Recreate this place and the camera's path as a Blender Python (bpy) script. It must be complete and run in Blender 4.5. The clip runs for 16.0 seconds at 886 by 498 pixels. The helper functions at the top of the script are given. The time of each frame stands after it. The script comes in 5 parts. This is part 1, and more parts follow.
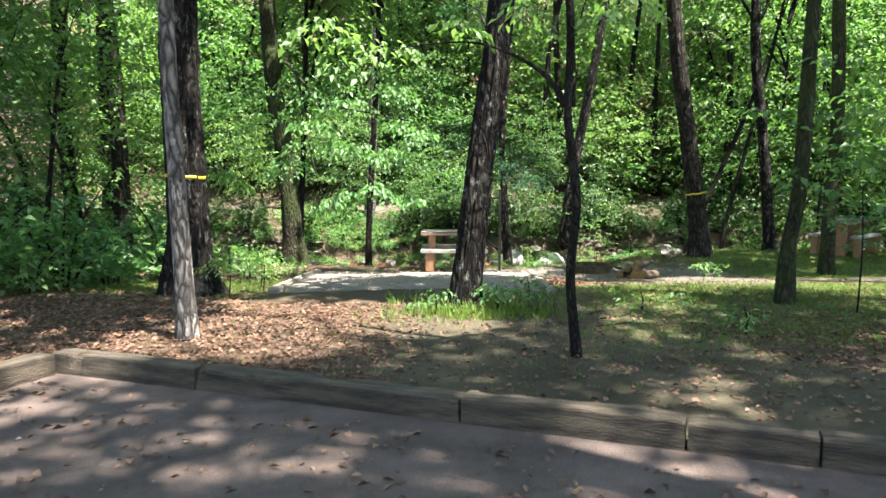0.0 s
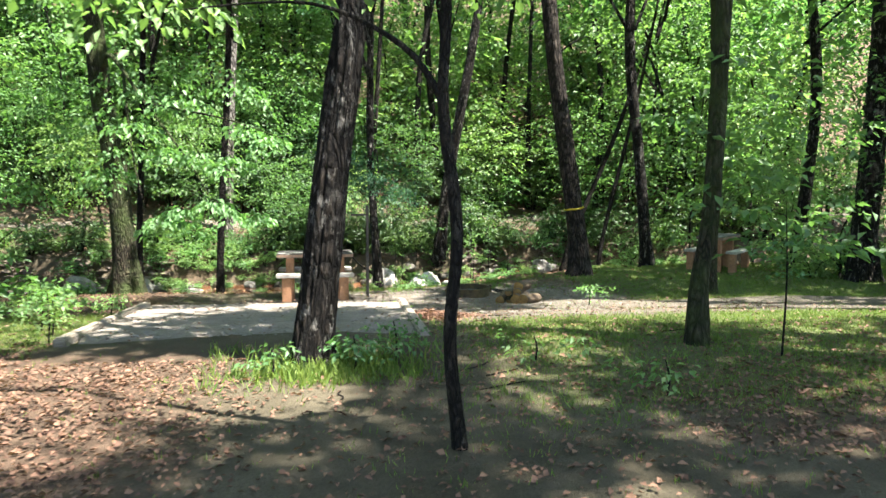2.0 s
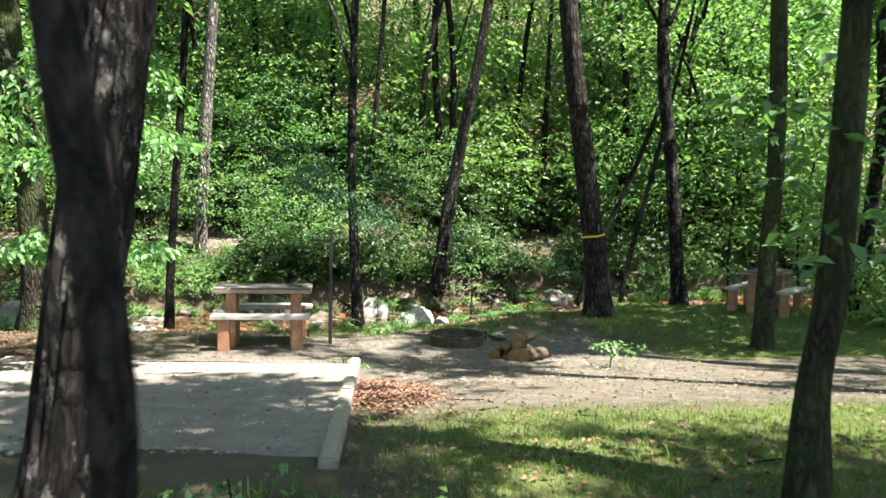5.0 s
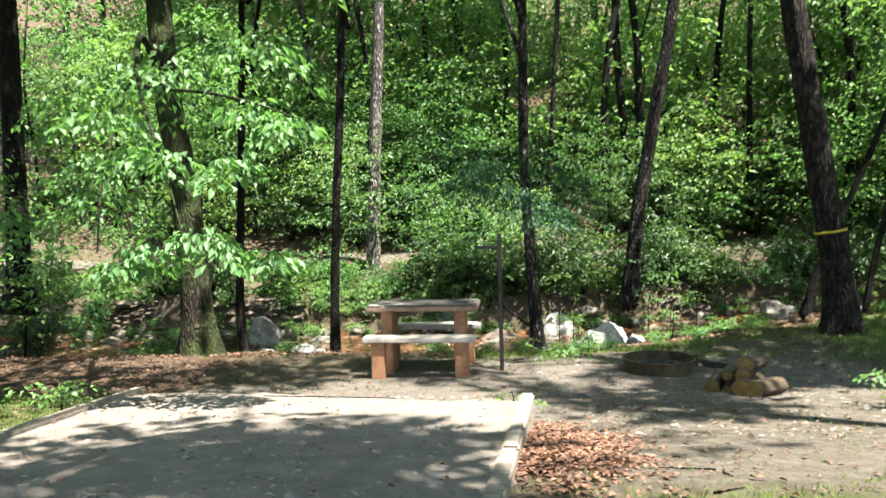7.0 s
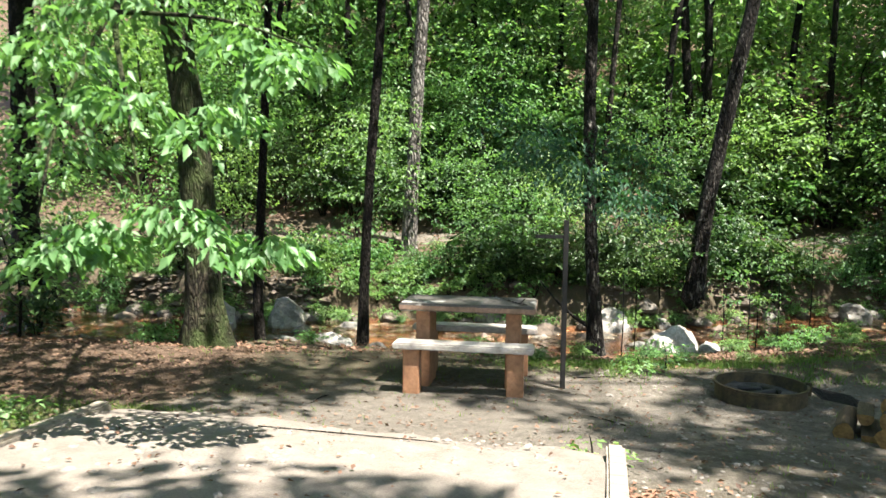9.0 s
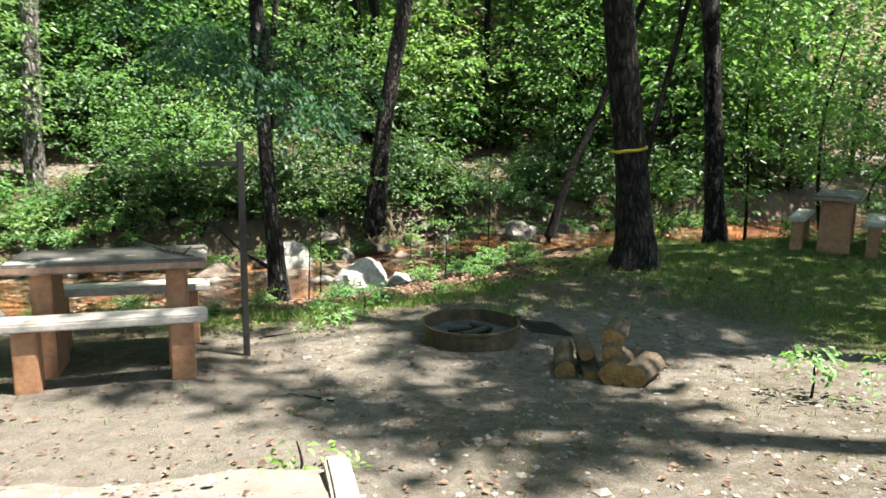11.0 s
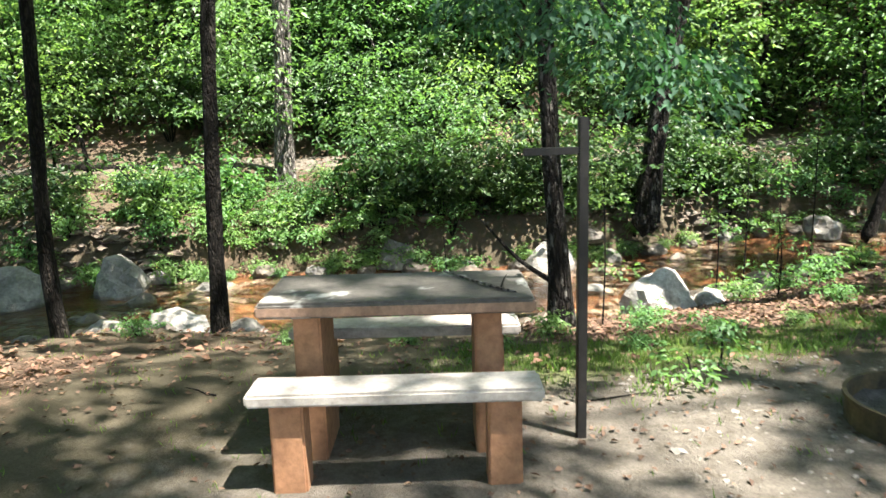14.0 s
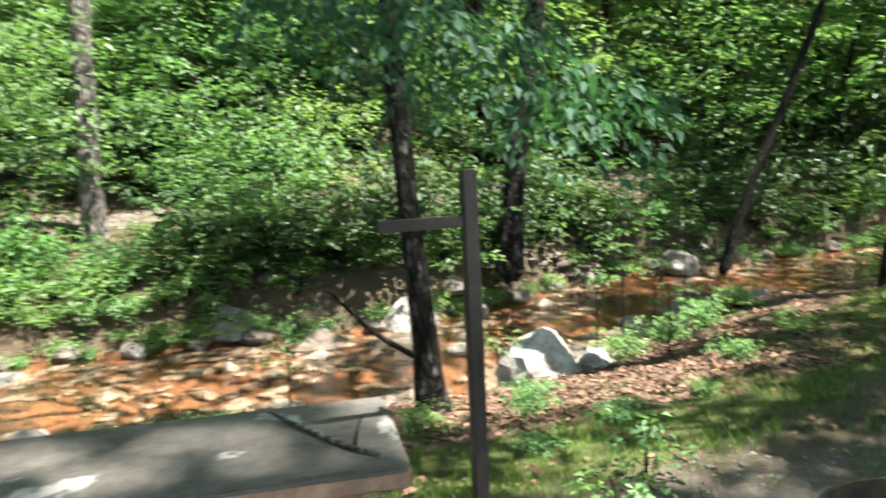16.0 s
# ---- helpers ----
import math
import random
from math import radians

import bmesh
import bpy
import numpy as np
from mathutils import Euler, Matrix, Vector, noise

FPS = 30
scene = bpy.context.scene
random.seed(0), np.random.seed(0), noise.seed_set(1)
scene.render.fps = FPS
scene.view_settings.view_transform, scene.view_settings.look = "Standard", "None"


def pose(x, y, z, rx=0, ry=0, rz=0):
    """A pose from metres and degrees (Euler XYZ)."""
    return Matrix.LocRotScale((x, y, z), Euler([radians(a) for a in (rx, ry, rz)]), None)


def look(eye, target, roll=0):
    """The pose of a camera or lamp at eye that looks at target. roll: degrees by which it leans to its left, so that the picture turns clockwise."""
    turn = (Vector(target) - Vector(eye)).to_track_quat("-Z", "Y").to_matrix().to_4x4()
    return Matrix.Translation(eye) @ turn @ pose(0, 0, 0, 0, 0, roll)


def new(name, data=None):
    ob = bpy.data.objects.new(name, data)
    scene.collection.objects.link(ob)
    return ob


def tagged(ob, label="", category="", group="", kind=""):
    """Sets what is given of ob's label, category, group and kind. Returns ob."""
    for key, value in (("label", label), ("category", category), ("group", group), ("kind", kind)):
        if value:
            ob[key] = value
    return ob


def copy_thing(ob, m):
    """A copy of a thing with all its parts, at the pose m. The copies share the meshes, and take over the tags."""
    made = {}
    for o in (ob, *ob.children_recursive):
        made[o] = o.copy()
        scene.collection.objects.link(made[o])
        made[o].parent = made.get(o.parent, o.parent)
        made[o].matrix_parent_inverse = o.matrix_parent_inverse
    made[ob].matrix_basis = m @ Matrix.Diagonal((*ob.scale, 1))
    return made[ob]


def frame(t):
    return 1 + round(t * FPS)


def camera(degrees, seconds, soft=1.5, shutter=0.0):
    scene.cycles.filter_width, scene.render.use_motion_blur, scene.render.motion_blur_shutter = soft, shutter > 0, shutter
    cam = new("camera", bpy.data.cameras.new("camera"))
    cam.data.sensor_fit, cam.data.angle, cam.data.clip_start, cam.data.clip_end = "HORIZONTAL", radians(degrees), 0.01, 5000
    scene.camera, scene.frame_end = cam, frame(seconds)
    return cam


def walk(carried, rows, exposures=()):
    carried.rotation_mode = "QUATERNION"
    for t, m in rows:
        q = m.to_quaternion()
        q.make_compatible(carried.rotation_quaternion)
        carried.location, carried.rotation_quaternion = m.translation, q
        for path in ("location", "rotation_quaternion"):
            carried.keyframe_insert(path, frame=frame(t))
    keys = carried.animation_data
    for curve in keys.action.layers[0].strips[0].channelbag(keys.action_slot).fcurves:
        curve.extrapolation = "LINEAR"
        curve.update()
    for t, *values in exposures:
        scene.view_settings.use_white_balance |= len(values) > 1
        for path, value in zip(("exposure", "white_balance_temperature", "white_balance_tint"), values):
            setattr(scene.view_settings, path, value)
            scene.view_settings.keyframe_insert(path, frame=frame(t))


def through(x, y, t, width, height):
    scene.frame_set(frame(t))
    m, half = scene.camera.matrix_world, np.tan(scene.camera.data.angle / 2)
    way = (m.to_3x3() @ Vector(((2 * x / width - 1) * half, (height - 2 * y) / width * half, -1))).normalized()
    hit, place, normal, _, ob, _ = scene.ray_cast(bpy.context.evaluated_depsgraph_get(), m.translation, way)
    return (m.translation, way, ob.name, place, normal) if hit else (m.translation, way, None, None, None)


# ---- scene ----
cam = camera(62.0, 16.0, shutter=0.5)
PATH = [
    (0, (1.080, 1.903, 1.957), (1.079, 3.892, 1.743), -0.1),
    (0.5, (1.152, 2.282, 1.956), (1.156, 4.272, 1.751), -0.9),
    (1, (1.250, 2.668, 1.964), (1.395, 4.653, 1.769), -1.1),
    (1.5, (1.260, 3.031, 1.983), (1.496, 5.009, 1.803), 0.1),
    (2, (1.316, 3.408, 1.986), (1.652, 5.371, 1.803), 0.2),
    (2.5, (1.404, 3.793, 1.989), (1.739, 5.757, 1.809), 1.6),
    (3, (1.536, 4.180, 2.003), (1.892, 6.143, 1.871), 2.2),
    (5.5, (2.382, 6.351, 2.036), (2.597, 8.335, 1.894), 0.5),
    (6, (2.461, 6.783, 1.890), (2.382, 8.781, 1.847), -0.5),
    (6.5, (2.428, 7.185, 1.837), (2.225, 9.174, 1.794), -0.7),
    (7, (2.414, 7.578, 1.832), (2.200, 9.564, 1.731), -1.5),
    (7.5, (2.360, 7.948, 1.858), (2.066, 9.921, 1.710), -1.3),
    (8, (2.274, 8.338, 1.866), (2.037, 10.319, 1.736), -1.2),
    (8.5, (2.175, 8.732, 1.855), (1.898, 10.708, 1.718), -0.7),
    (9, (2.084, 9.118, 1.831), (1.776, 11.088, 1.671), 0.7),
    (9.5, (2.043, 9.488, 1.828), (1.928, 11.471, 1.588), 1.2),
    (10, (2.056, 9.827, 1.814), (2.288, 11.791, 1.516), 1.5),
    (12.5, (1.799, 11.545, 1.640), (2.450, 13.399, 1.273), 0.6),
    (13, (1.580, 11.850, 1.637), (1.945, 13.785, 1.287), -2.0),
    (13.5, (1.483, 12.140, 1.637), (1.732, 14.095, 1.293), -4.2),
    (14, (1.505, 12.517, 1.625), (1.501, 14.481, 1.250), -1.6),
    (14.5, (1.463, 12.858, 1.614), (1.460, 14.836, 1.317), -1.0),
    (15, (1.453, 13.172, 1.636), (1.406, 15.157, 1.395), -2.3),
    (15.5, (1.571, 13.478, 1.675), (1.656, 15.462, 1.434), -2.5),
    (16, (1.637, 13.793, 1.654), (2.030, 15.733, 1.366), -2.8),
]
walk(cam, [(t, look(eye, target, roll)) for t, eye, target, roll in PATH], [(0.0, 2.65), (3.0, 2.6), (7.0, 2.38), (9.5, 2.24), (12.5, 2.52), (16.0, 2.55)])

# ---- world and sun ----
SUN = Vector((0.32, -0.22, 0.92)).normalized()
world = bpy.data.worlds.new("sky")
scene.world = world
world.use_nodes = True
wn = world.node_tree.nodes
sky = wn.new("ShaderNodeTexSky")
sky.sky_type, sky.sun_disc = "NISHITA", False
sky.sun_elevation, sky.sun_rotation = math.asin(SUN.z), math.atan2(SUN.x, SUN.y)
world.node_tree.links.new(sky.outputs[0], wn["Background"].inputs[0])
wn["Background"].inputs[1].default_value = 0.085
sun = new("sun", bpy.data.lights.new("sun", "SUN"))
sun.data.energy, sun.data.angle, sun.data.color = 5.0, radians(0.53), (1.0, 0.95, 0.86)
sun.matrix_world = look(SUN * 60, (0, 0, 0))


# ---- materials ----
def mat(name):
    m = bpy.data.materials.new(name)
    m.use_nodes = True
    return m, m.node_tree.nodes, m.node_tree.links, m.node_tree.nodes["Principled BSDF"]


def node(nodes, kind, **inputs):
    n = nodes.new(kind)
    for k, v in inputs.items():
        n.inputs[k.replace("_", " ")].default_value = v
    return n


def ramp(nodes, links, source, stops):
    r = nodes.new("ShaderNodeValToRGB")
    while len(r.color_ramp.elements) < len(stops):
        r.color_ramp.elements.new(0.5)
    for e, (p, c) in zip(r.color_ramp.elements, stops):
        e.position, e.color = p, (*c, 1)
    links.new(source, r.inputs[0])
    return r.outputs[0]


def mixed(nodes, links, fac, a, b, mode="MIX"):
    m = nodes.new("ShaderNodeMix")
    m.data_type, m.blend_type = "RGBA", mode
    for sock, v in ((m.inputs[0], fac), (m.inputs[6], a), (m.inputs[7], b)):
        if isinstance(v, (int, float)):
            sock.default_value = v
        elif isinstance(v, tuple):
            sock.default_value = (*v, 1)
        else:
            links.new(v, sock)
    return m.outputs[2]


def noise_at(nodes, links, scale, detail=5, rough=0.6, stretch=None, coords="Object"):
    tc = nodes.new("ShaderNodeTexCoord")
    n = node(nodes, "ShaderNodeTexNoise", Scale=scale, Detail=detail, Roughness=rough)
    src = tc.outputs[coords]
    if stretch:
        mp = nodes.new("ShaderNodeMapping")
        mp.inputs["Scale"].default_value = stretch
        links.new(src, mp.inputs[0])
        src = mp.outputs[0]
    links.new(src, n.inputs["Vector"])
    return n.outputs[0]


def bump(nodes, links, bsdf, height, strength, distance):
    b = node(nodes, "ShaderNodeBump", Strength=strength, Distance=distance)
    links.new(height, b.inputs["Height"])
    links.new(b.outputs[0], bsdf.inputs["Normal"])


def plain(name, dark, light, scale, rough=0.85, metal=0.0, bumpy=0.5, depth=0.01, stretch=None, fine=6.0):
    """Two colours mixed by coarse noise, broken up by fine grain, with relief."""
    m, n, l, p = mat(name)
    big = noise_at(n, l, scale, 6, 0.65, stretch)
    small = noise_at(n, l, scale * fine, 4, 0.7, stretch)
    c = ramp(n, l, big, [(0.32, dark), (0.68, light)])
    g = ramp(n, l, small, [(0.3, (0.55, 0.55, 0.55)), (0.7, (1.25, 1.25, 1.25))])
    l.new(mixed(n, l, 0.7, c, g, "MULTIPLY"), p.inputs["Base Color"])
    p.inputs["Roughness"].default_value, p.inputs["Metallic"].default_value = rough, metal
    bump(n, l, p, small, bumpy, depth)
    return m


def bark(name, dark, light, patch, scale=9.0, moss=0.0):
    """Furrowed bark: long plates along the stem with lichen patches and painted pale glints."""
    m, n, l, p = mat(name)
    tc = n.new("ShaderNodeTexCoord")
    mp = n.new("ShaderNodeMapping")
    mp.inputs["Scale"].default_value = (1, 1, 0.3)
    l.new(tc.outputs["Object"], mp.inputs[0])
    v = node(n, "ShaderNodeTexVoronoi", Scale=scale * 2.2)
    v.feature = "DISTANCE_TO_EDGE"
    warp = node(n, "ShaderNodeTexNoise", Scale=scale, Detail=4.0)
    l.new(mp.outputs[0], warp.inputs["Vector"])
    add = n.new("ShaderNodeVectorMath")
    l.new(mp.outputs[0], add.inputs[0])
    sc = n.new("ShaderNodeVectorMath")
    sc.operation = "SCALE"
    sc.inputs["Scale"].default_value = 0.12
    l.new(warp.outputs["Color"], sc.inputs[0])
    l.new(sc.outputs[0], add.inputs[1])
    l.new(add.outputs[0], v.inputs["Vector"])
    fine = noise_at(n, l, scale * 7, 6, 0.75, (1, 1, 0.4))
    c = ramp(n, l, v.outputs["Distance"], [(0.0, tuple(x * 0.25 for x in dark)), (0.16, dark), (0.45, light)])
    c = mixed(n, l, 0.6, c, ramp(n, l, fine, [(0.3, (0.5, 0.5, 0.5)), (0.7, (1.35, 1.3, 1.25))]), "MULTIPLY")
    spots = ramp(n, l, noise_at(n, l, 2.3, 5, 0.7), [(0.56, (0, 0, 0)), (0.68, (0.45, 0.45, 0.45))])
    c = mixed(n, l, spots, c, patch)
    # Pale flecks: lichen colour reused to paint sun glints into the bark.
    glint = ramp(n, l, noise_at(n, l, 13, 5, 0.75, (1, 1, 0.35)), [(0.56, (0, 0, 0)), (0.63, (0.8, 0.8, 0.8))])
    c = mixed(n, l, glint, c, tuple(x * 1.1 for x in patch))
    if moss:
        mk = ramp(n, l, noise_at(n, l, 1.7, 4, 0.7), [(0.55 - moss * 0.2, (0, 0, 0)), (0.7, (1, 1, 1))])
        c = mixed(n, l, mk, c, (0.05, 0.075, 0.02))
    l.new(c, p.inputs["Base Color"])
    p.inputs["Roughness"].default_value = 0.9
    p.inputs["Specular IOR Level"].default_value = 0.2
    hh = n.new("ShaderNodeMath")
    hh.operation = "MULTIPLY_ADD"
    l.new(fine, hh.inputs[0])
    hh.inputs[1].default_value = 0.3
    l.new(v.outputs["Distance"], hh.inputs[2])
    bump(n, l, p, hh.outputs[0], 1.0, 0.08)
    return m


def foliage(name, dark, light, gloss=0.46, through=0.46):
    """Leaves that pass light: hue differs leaf by leaf and plant by plant."""
    m, n, l, p = mat(name)
    geo = n.new("ShaderNodeNewGeometry")
    info = n.new("ShaderNodeObjectInfo")
    c = ramp(n, l, geo.outputs["Random Per Island"], [(0.0, dark), (0.55, tuple((a + b) / 2 for a, b in zip(dark, light))), (1.0, light)])
    tint = ramp(n, l, info.outputs["Random"], [(0.0, (0.8, 0.95, 0.85)), (1.0, (1.2, 1.08, 0.9))])
    c = mixed(n, l, 1.0, c, tint, "MULTIPLY")
    l.new(c, p.inputs["Base Color"])
    p.inputs["Roughness"].default_value = gloss
    p.inputs["Specular IOR Level"].default_value = 0.4
    t = n.new("ShaderNodeBsdfTranslucent")
    l.new(mixed(n, l, 1.0, c, (1.35, 1.5, 0.72), "MULTIPLY"), t.inputs[0])
    mx = n.new("ShaderNodeMixShader")
    mx.inputs[0].default_value = through
    l.new(p.outputs[0], mx.inputs[1])
    l.new(t.outputs[0], mx.inputs[2])
    l.new(mx.outputs[0], n["Material Output"].inputs[0])
    return m


M_LEAF = foliage("leaf_green", (0.055, 0.12, 0.046), (0.155, 0.265, 0.125))
M_LEAF_BRIGHT = foliage("leaf_bright", (0.08, 0.16, 0.058), (0.205, 0.325, 0.15))
M_LEAF_DARK = foliage("leaf_dark", (0.022, 0.052, 0.022), (0.07, 0.125, 0.05), 0.44, 0.3)
M_LEAF_BLUE = foliage("leaf_bluish", (0.02, 0.06, 0.038), (0.045, 0.115, 0.066), 0.75, 0.35)
M_GRASS = foliage("grass_blade", (0.06, 0.12, 0.02), (0.16, 0.22, 0.05), 0.6, 0.35)
M_LITTER = foliage("dead_leaf", (0.07, 0.034, 0.025), (0.25, 0.132, 0.1), 0.8, 0.1)
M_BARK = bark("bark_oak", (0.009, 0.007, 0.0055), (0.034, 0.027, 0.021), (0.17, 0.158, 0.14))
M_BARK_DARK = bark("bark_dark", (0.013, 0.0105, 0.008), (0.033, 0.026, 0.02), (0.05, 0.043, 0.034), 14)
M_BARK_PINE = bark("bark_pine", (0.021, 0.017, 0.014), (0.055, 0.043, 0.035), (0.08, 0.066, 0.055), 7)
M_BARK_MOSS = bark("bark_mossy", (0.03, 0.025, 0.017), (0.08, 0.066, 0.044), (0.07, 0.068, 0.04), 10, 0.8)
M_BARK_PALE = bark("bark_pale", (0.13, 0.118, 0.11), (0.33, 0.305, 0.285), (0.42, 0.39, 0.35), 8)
M_KERB = plain("weathered_timber", (0.02, 0.015, 0.010), (0.135, 0.103, 0.07), 5, 0.95, 0, 1.0, 0.02, (0.5, 4, 4))
M_TIMBER = plain("grey_timber", (0.16, 0.13, 0.10), (0.36, 0.31, 0.25), 3, 0.9, 0, 0.8, 0.01, (5, 0.35, 5))
M_ROAD = plain("worn_asphalt", (0.062, 0.044, 0.037), (0.165, 0.118, 0.1), 2.6, 0.95, 0, 1.0, 0.02, None, 30)
def concrete_top():
    """Dark weathered concrete with pale lichen blotches."""
    m = plain("stained_concrete_top", (0.055, 0.049, 0.043), (0.125, 0.113, 0.10), 4.5, 0.8, 0, 0.6, 0.006)
    n, l = m.node_tree.nodes, m.node_tree.links
    p = n["Principled BSDF"]
    old = p.inputs["Base Color"].links[0].from_socket
    mask = ramp(n, l, noise_at(n, l, 3.6, 4, 0.55), [(0.585, (0, 0, 0)), (0.63, (1, 1, 1))])
    l.new(mixed(n, l, mask, old, (0.30, 0.295, 0.275)), p.inputs["Base Color"])
    return m


M_CONC = concrete_top()
M_SEAT = plain("pale_concrete_seat", (0.30, 0.27, 0.24), (0.48, 0.44, 0.40), 4, 0.75, 0, 0.4, 0.004)
M_LEG = plain("brown_painted_concrete", (0.26, 0.125, 0.062), (0.40, 0.205, 0.11), 4, 0.8, 0, 0.4, 0.004)
M_EDGE = plain("brown_slab_edge", (0.20, 0.125, 0.085), (0.32, 0.21, 0.15), 6, 0.85, 0, 0.5, 0.005)
M_STEEL = plain("dark_painted_steel", (0.012, 0.012, 0.012), (0.03, 0.026, 0.023), 9, 0.55, 0.3, 0.3, 0.002)
M_RUST = plain("rusted_fire_ring", (0.035, 0.03, 0.02), (0.14, 0.10, 0.045), 7, 0.85, 0.25, 0.5, 0.004)
M_ASH = plain("ash", (0.02, 0.019, 0.018), (0.09, 0.085, 0.08), 9, 1.0, 0, 0.9, 0.02)
M_LOGBARK = plain("log_bark", (0.045, 0.032, 0.02), (0.125, 0.088, 0.052), 9, 0.95, 0, 0.9, 0.012, (4, 0.6, 4))
M_LOGEND = plain("split_log_wood", (0.15, 0.08, 0.025), (0.34, 0.20, 0.068), 14, 0.9, 0, 0.6, 0.006)
M_ROCK = plain("creek_rock", (0.12, 0.108, 0.094), (0.33, 0.305, 0.27), 3.5, 0.9, 0, 0.9, 0.03)
M_RIBBON = plain("yellow_ribbon", (0.50, 0.36, 0.02), (0.65, 0.48, 0.04), 8, 0.5, 0, 0.2, 0.002)
M_STONE = plain("creek_pebbles", (0.05, 0.036, 0.026), (0.19, 0.145, 0.11), 5, 0.6, 0, 0.6, 0.01)
# Pale lichened rock, its colour raised further to stand for full sun on it.
M_ROCK_PALE = plain("pale_sunlit_rock", (0.22, 0.205, 0.185), (0.5, 0.47, 0.43), 5.0, 0.9, 0, 0.9, 0.03)
M_ROCK_WET = plain("wet_creek_stone", (0.055, 0.043, 0.033), (0.17, 0.14, 0.11), 4.0, 0.5, 0, 0.8, 0.02)
M_PEBBLE = plain("pebbles", (0.13, 0.115, 0.1), (0.28, 0.25, 0.22), 12, 0.95, 0, 0.6, 0.005)


def ground_material():
    """Bare soil, grass, leaf litter and pale sand in the zones that the mesh carries."""
    m, n, l, p = mat("forest_floor")
    zone = n.new("ShaderNodeVertexColor")
    zone.layer_name = "zone"
    sep = n.new("ShaderNodeSeparateColor")
    l.new(zone.outputs[0], sep.inputs[0])
    big = noise_at(n, l, 1.3, 6, 0.65)
    mid = noise_at(n, l, 9, 6, 0.7)
    fine = noise_at(n, l, 70, 4, 0.75)
    soil = ramp(n, l, big, [(0.3, (0.06, 0.051, 0.032)), (0.7, (0.13, 0.109, 0.074))])
    grass = ramp(n, l, mid, [(0.3, (0.055, 0.075, 0.022)), (0.7, (0.13, 0.15, 0.05))])
    litter = ramp(n, l, mid, [(0.3, (0.055, 0.038, 0.026)), (0.55, (0.12, 0.08, 0.055)), (0.75, (0.20, 0.142, 0.10))])
    sand = ramp(n, l, mid, [(0.3, (0.12, 0.104, 0.086)), (0.7, (0.20, 0.175, 0.147))])

    def edge(sock):
        a = n.new("ShaderNodeMath")
        a.operation = "MULTIPLY_ADD"
        l.new(mid, a.inputs[0])
        a.inputs[1].default_value = 0.9
        l.new(sock, a.inputs[2])
        return ramp(n, l, a.outputs[0], [(0.62, (0, 0, 0)), (1.08, (1, 1, 1))])
    c = mixed(n, l, edge(sep.outputs[2]), soil, sand)
    c = mixed(n, l, edge(sep.outputs[1]), c, litter)
    c = mixed(n, l, edge(sep.outputs[0]), c, grass)
    c = mixed(n, l, 0.75, c, ramp(n, l, fine, [(0.3, (0.55, 0.55, 0.55)), (0.7, (1.3, 1.3, 1.3))]), "MULTIPLY")
    l.new(c, p.inputs["Base Color"])
    p.inputs["Roughness"].default_value = 1.0
    p.inputs["Specular IOR Level"].default_value = 0.2
    bump(n, l, p, fine, 0.9, 0.03)
    return m


def pad_material():
    m, n, l, p = mat("packed_gravel")
    mid = noise_at(n, l, 5, 6, 0.7)
    fine = noise_at(n, l, 90, 4, 0.8)
    c = ramp(n, l, mid, [(0.3, (0.175, 0.148, 0.126)), (0.7, (0.28, 0.244, 0.21))])
    c = mixed(n, l, 0.8, c, ramp(n, l, fine, [(0.3, (0.6, 0.6, 0.6)), (0.7, (1.25, 1.25, 1.25))]), "MULTIPLY")
    l.new(c, p.inputs["Base Color"])
    p.inputs["Roughness"].default_value = 1.0
    p.inputs["Specular IOR Level"].default_value = 0.2
    bump(n, l, p, fine, 0.8, 0.015)
    return m


def water_material():
    """Shallow tea-brown creek water over a rusty bed: clear, with small ripples."""
    m, n, l, p = mat("creek_water")
    r = noise_at(n, l, 7, 3, 0.6, (1, 2.2, 1))
    p.inputs["Base Color"].default_value = (0.86, 0.70, 0.5, 1)
    p.inputs["Roughness"].default_value = 0.04
    p.inputs["IOR"].default_value = 1.33
    p.inputs["Transmission Weight"].default_value = 1.0
    bump(n, l, p, r, 0.5, 0.05)
    return m


M_GROUND, M_PAD, M_WATER = ground_material(), pad_material(), water_material()
M_BED = plain("rusty_creek_bed", (0.04, 0.018, 0.008), (0.19, 0.078, 0.029), 4, 0.9, 0, 0.9, 0.05, None, 5)


# ---- mesh helpers ----
def link_mesh(name, verts, faces, material, parent=None, label="", smooth=False):
    me = bpy.data.meshes.new(name)
    me.from_pydata([tuple(v) for v in verts], [], faces)
    me.materials.append(material)
    if smooth:
        me.polygons.foreach_set("use_smooth", [True] * len(me.polygons))
    me.update()
    ob = new(name, me)
    if parent:
        ob.parent = parent
    if label:
        ob["label"] = label
    return ob


def part(name, bm, material, parent=None, label="", smooth=False):
    me = bpy.data.meshes.new(name)
    bm.to_mesh(me)
    bm.free()
    me.materials.append(material)
    if smooth:
        me.polygons.foreach_set("use_smooth", [True] * len(me.polygons))
    ob = new(name, me)
    if parent:
        ob.parent = parent
    if label:
        ob["label"] = label
    return ob


def thing(name, x, y, z, label, category, group="", rz=0.0):
    ob = new(name)
    ob.matrix_world = pose(x, y, z, 0, 0, rz)
    return tagged(ob, label, category, group)


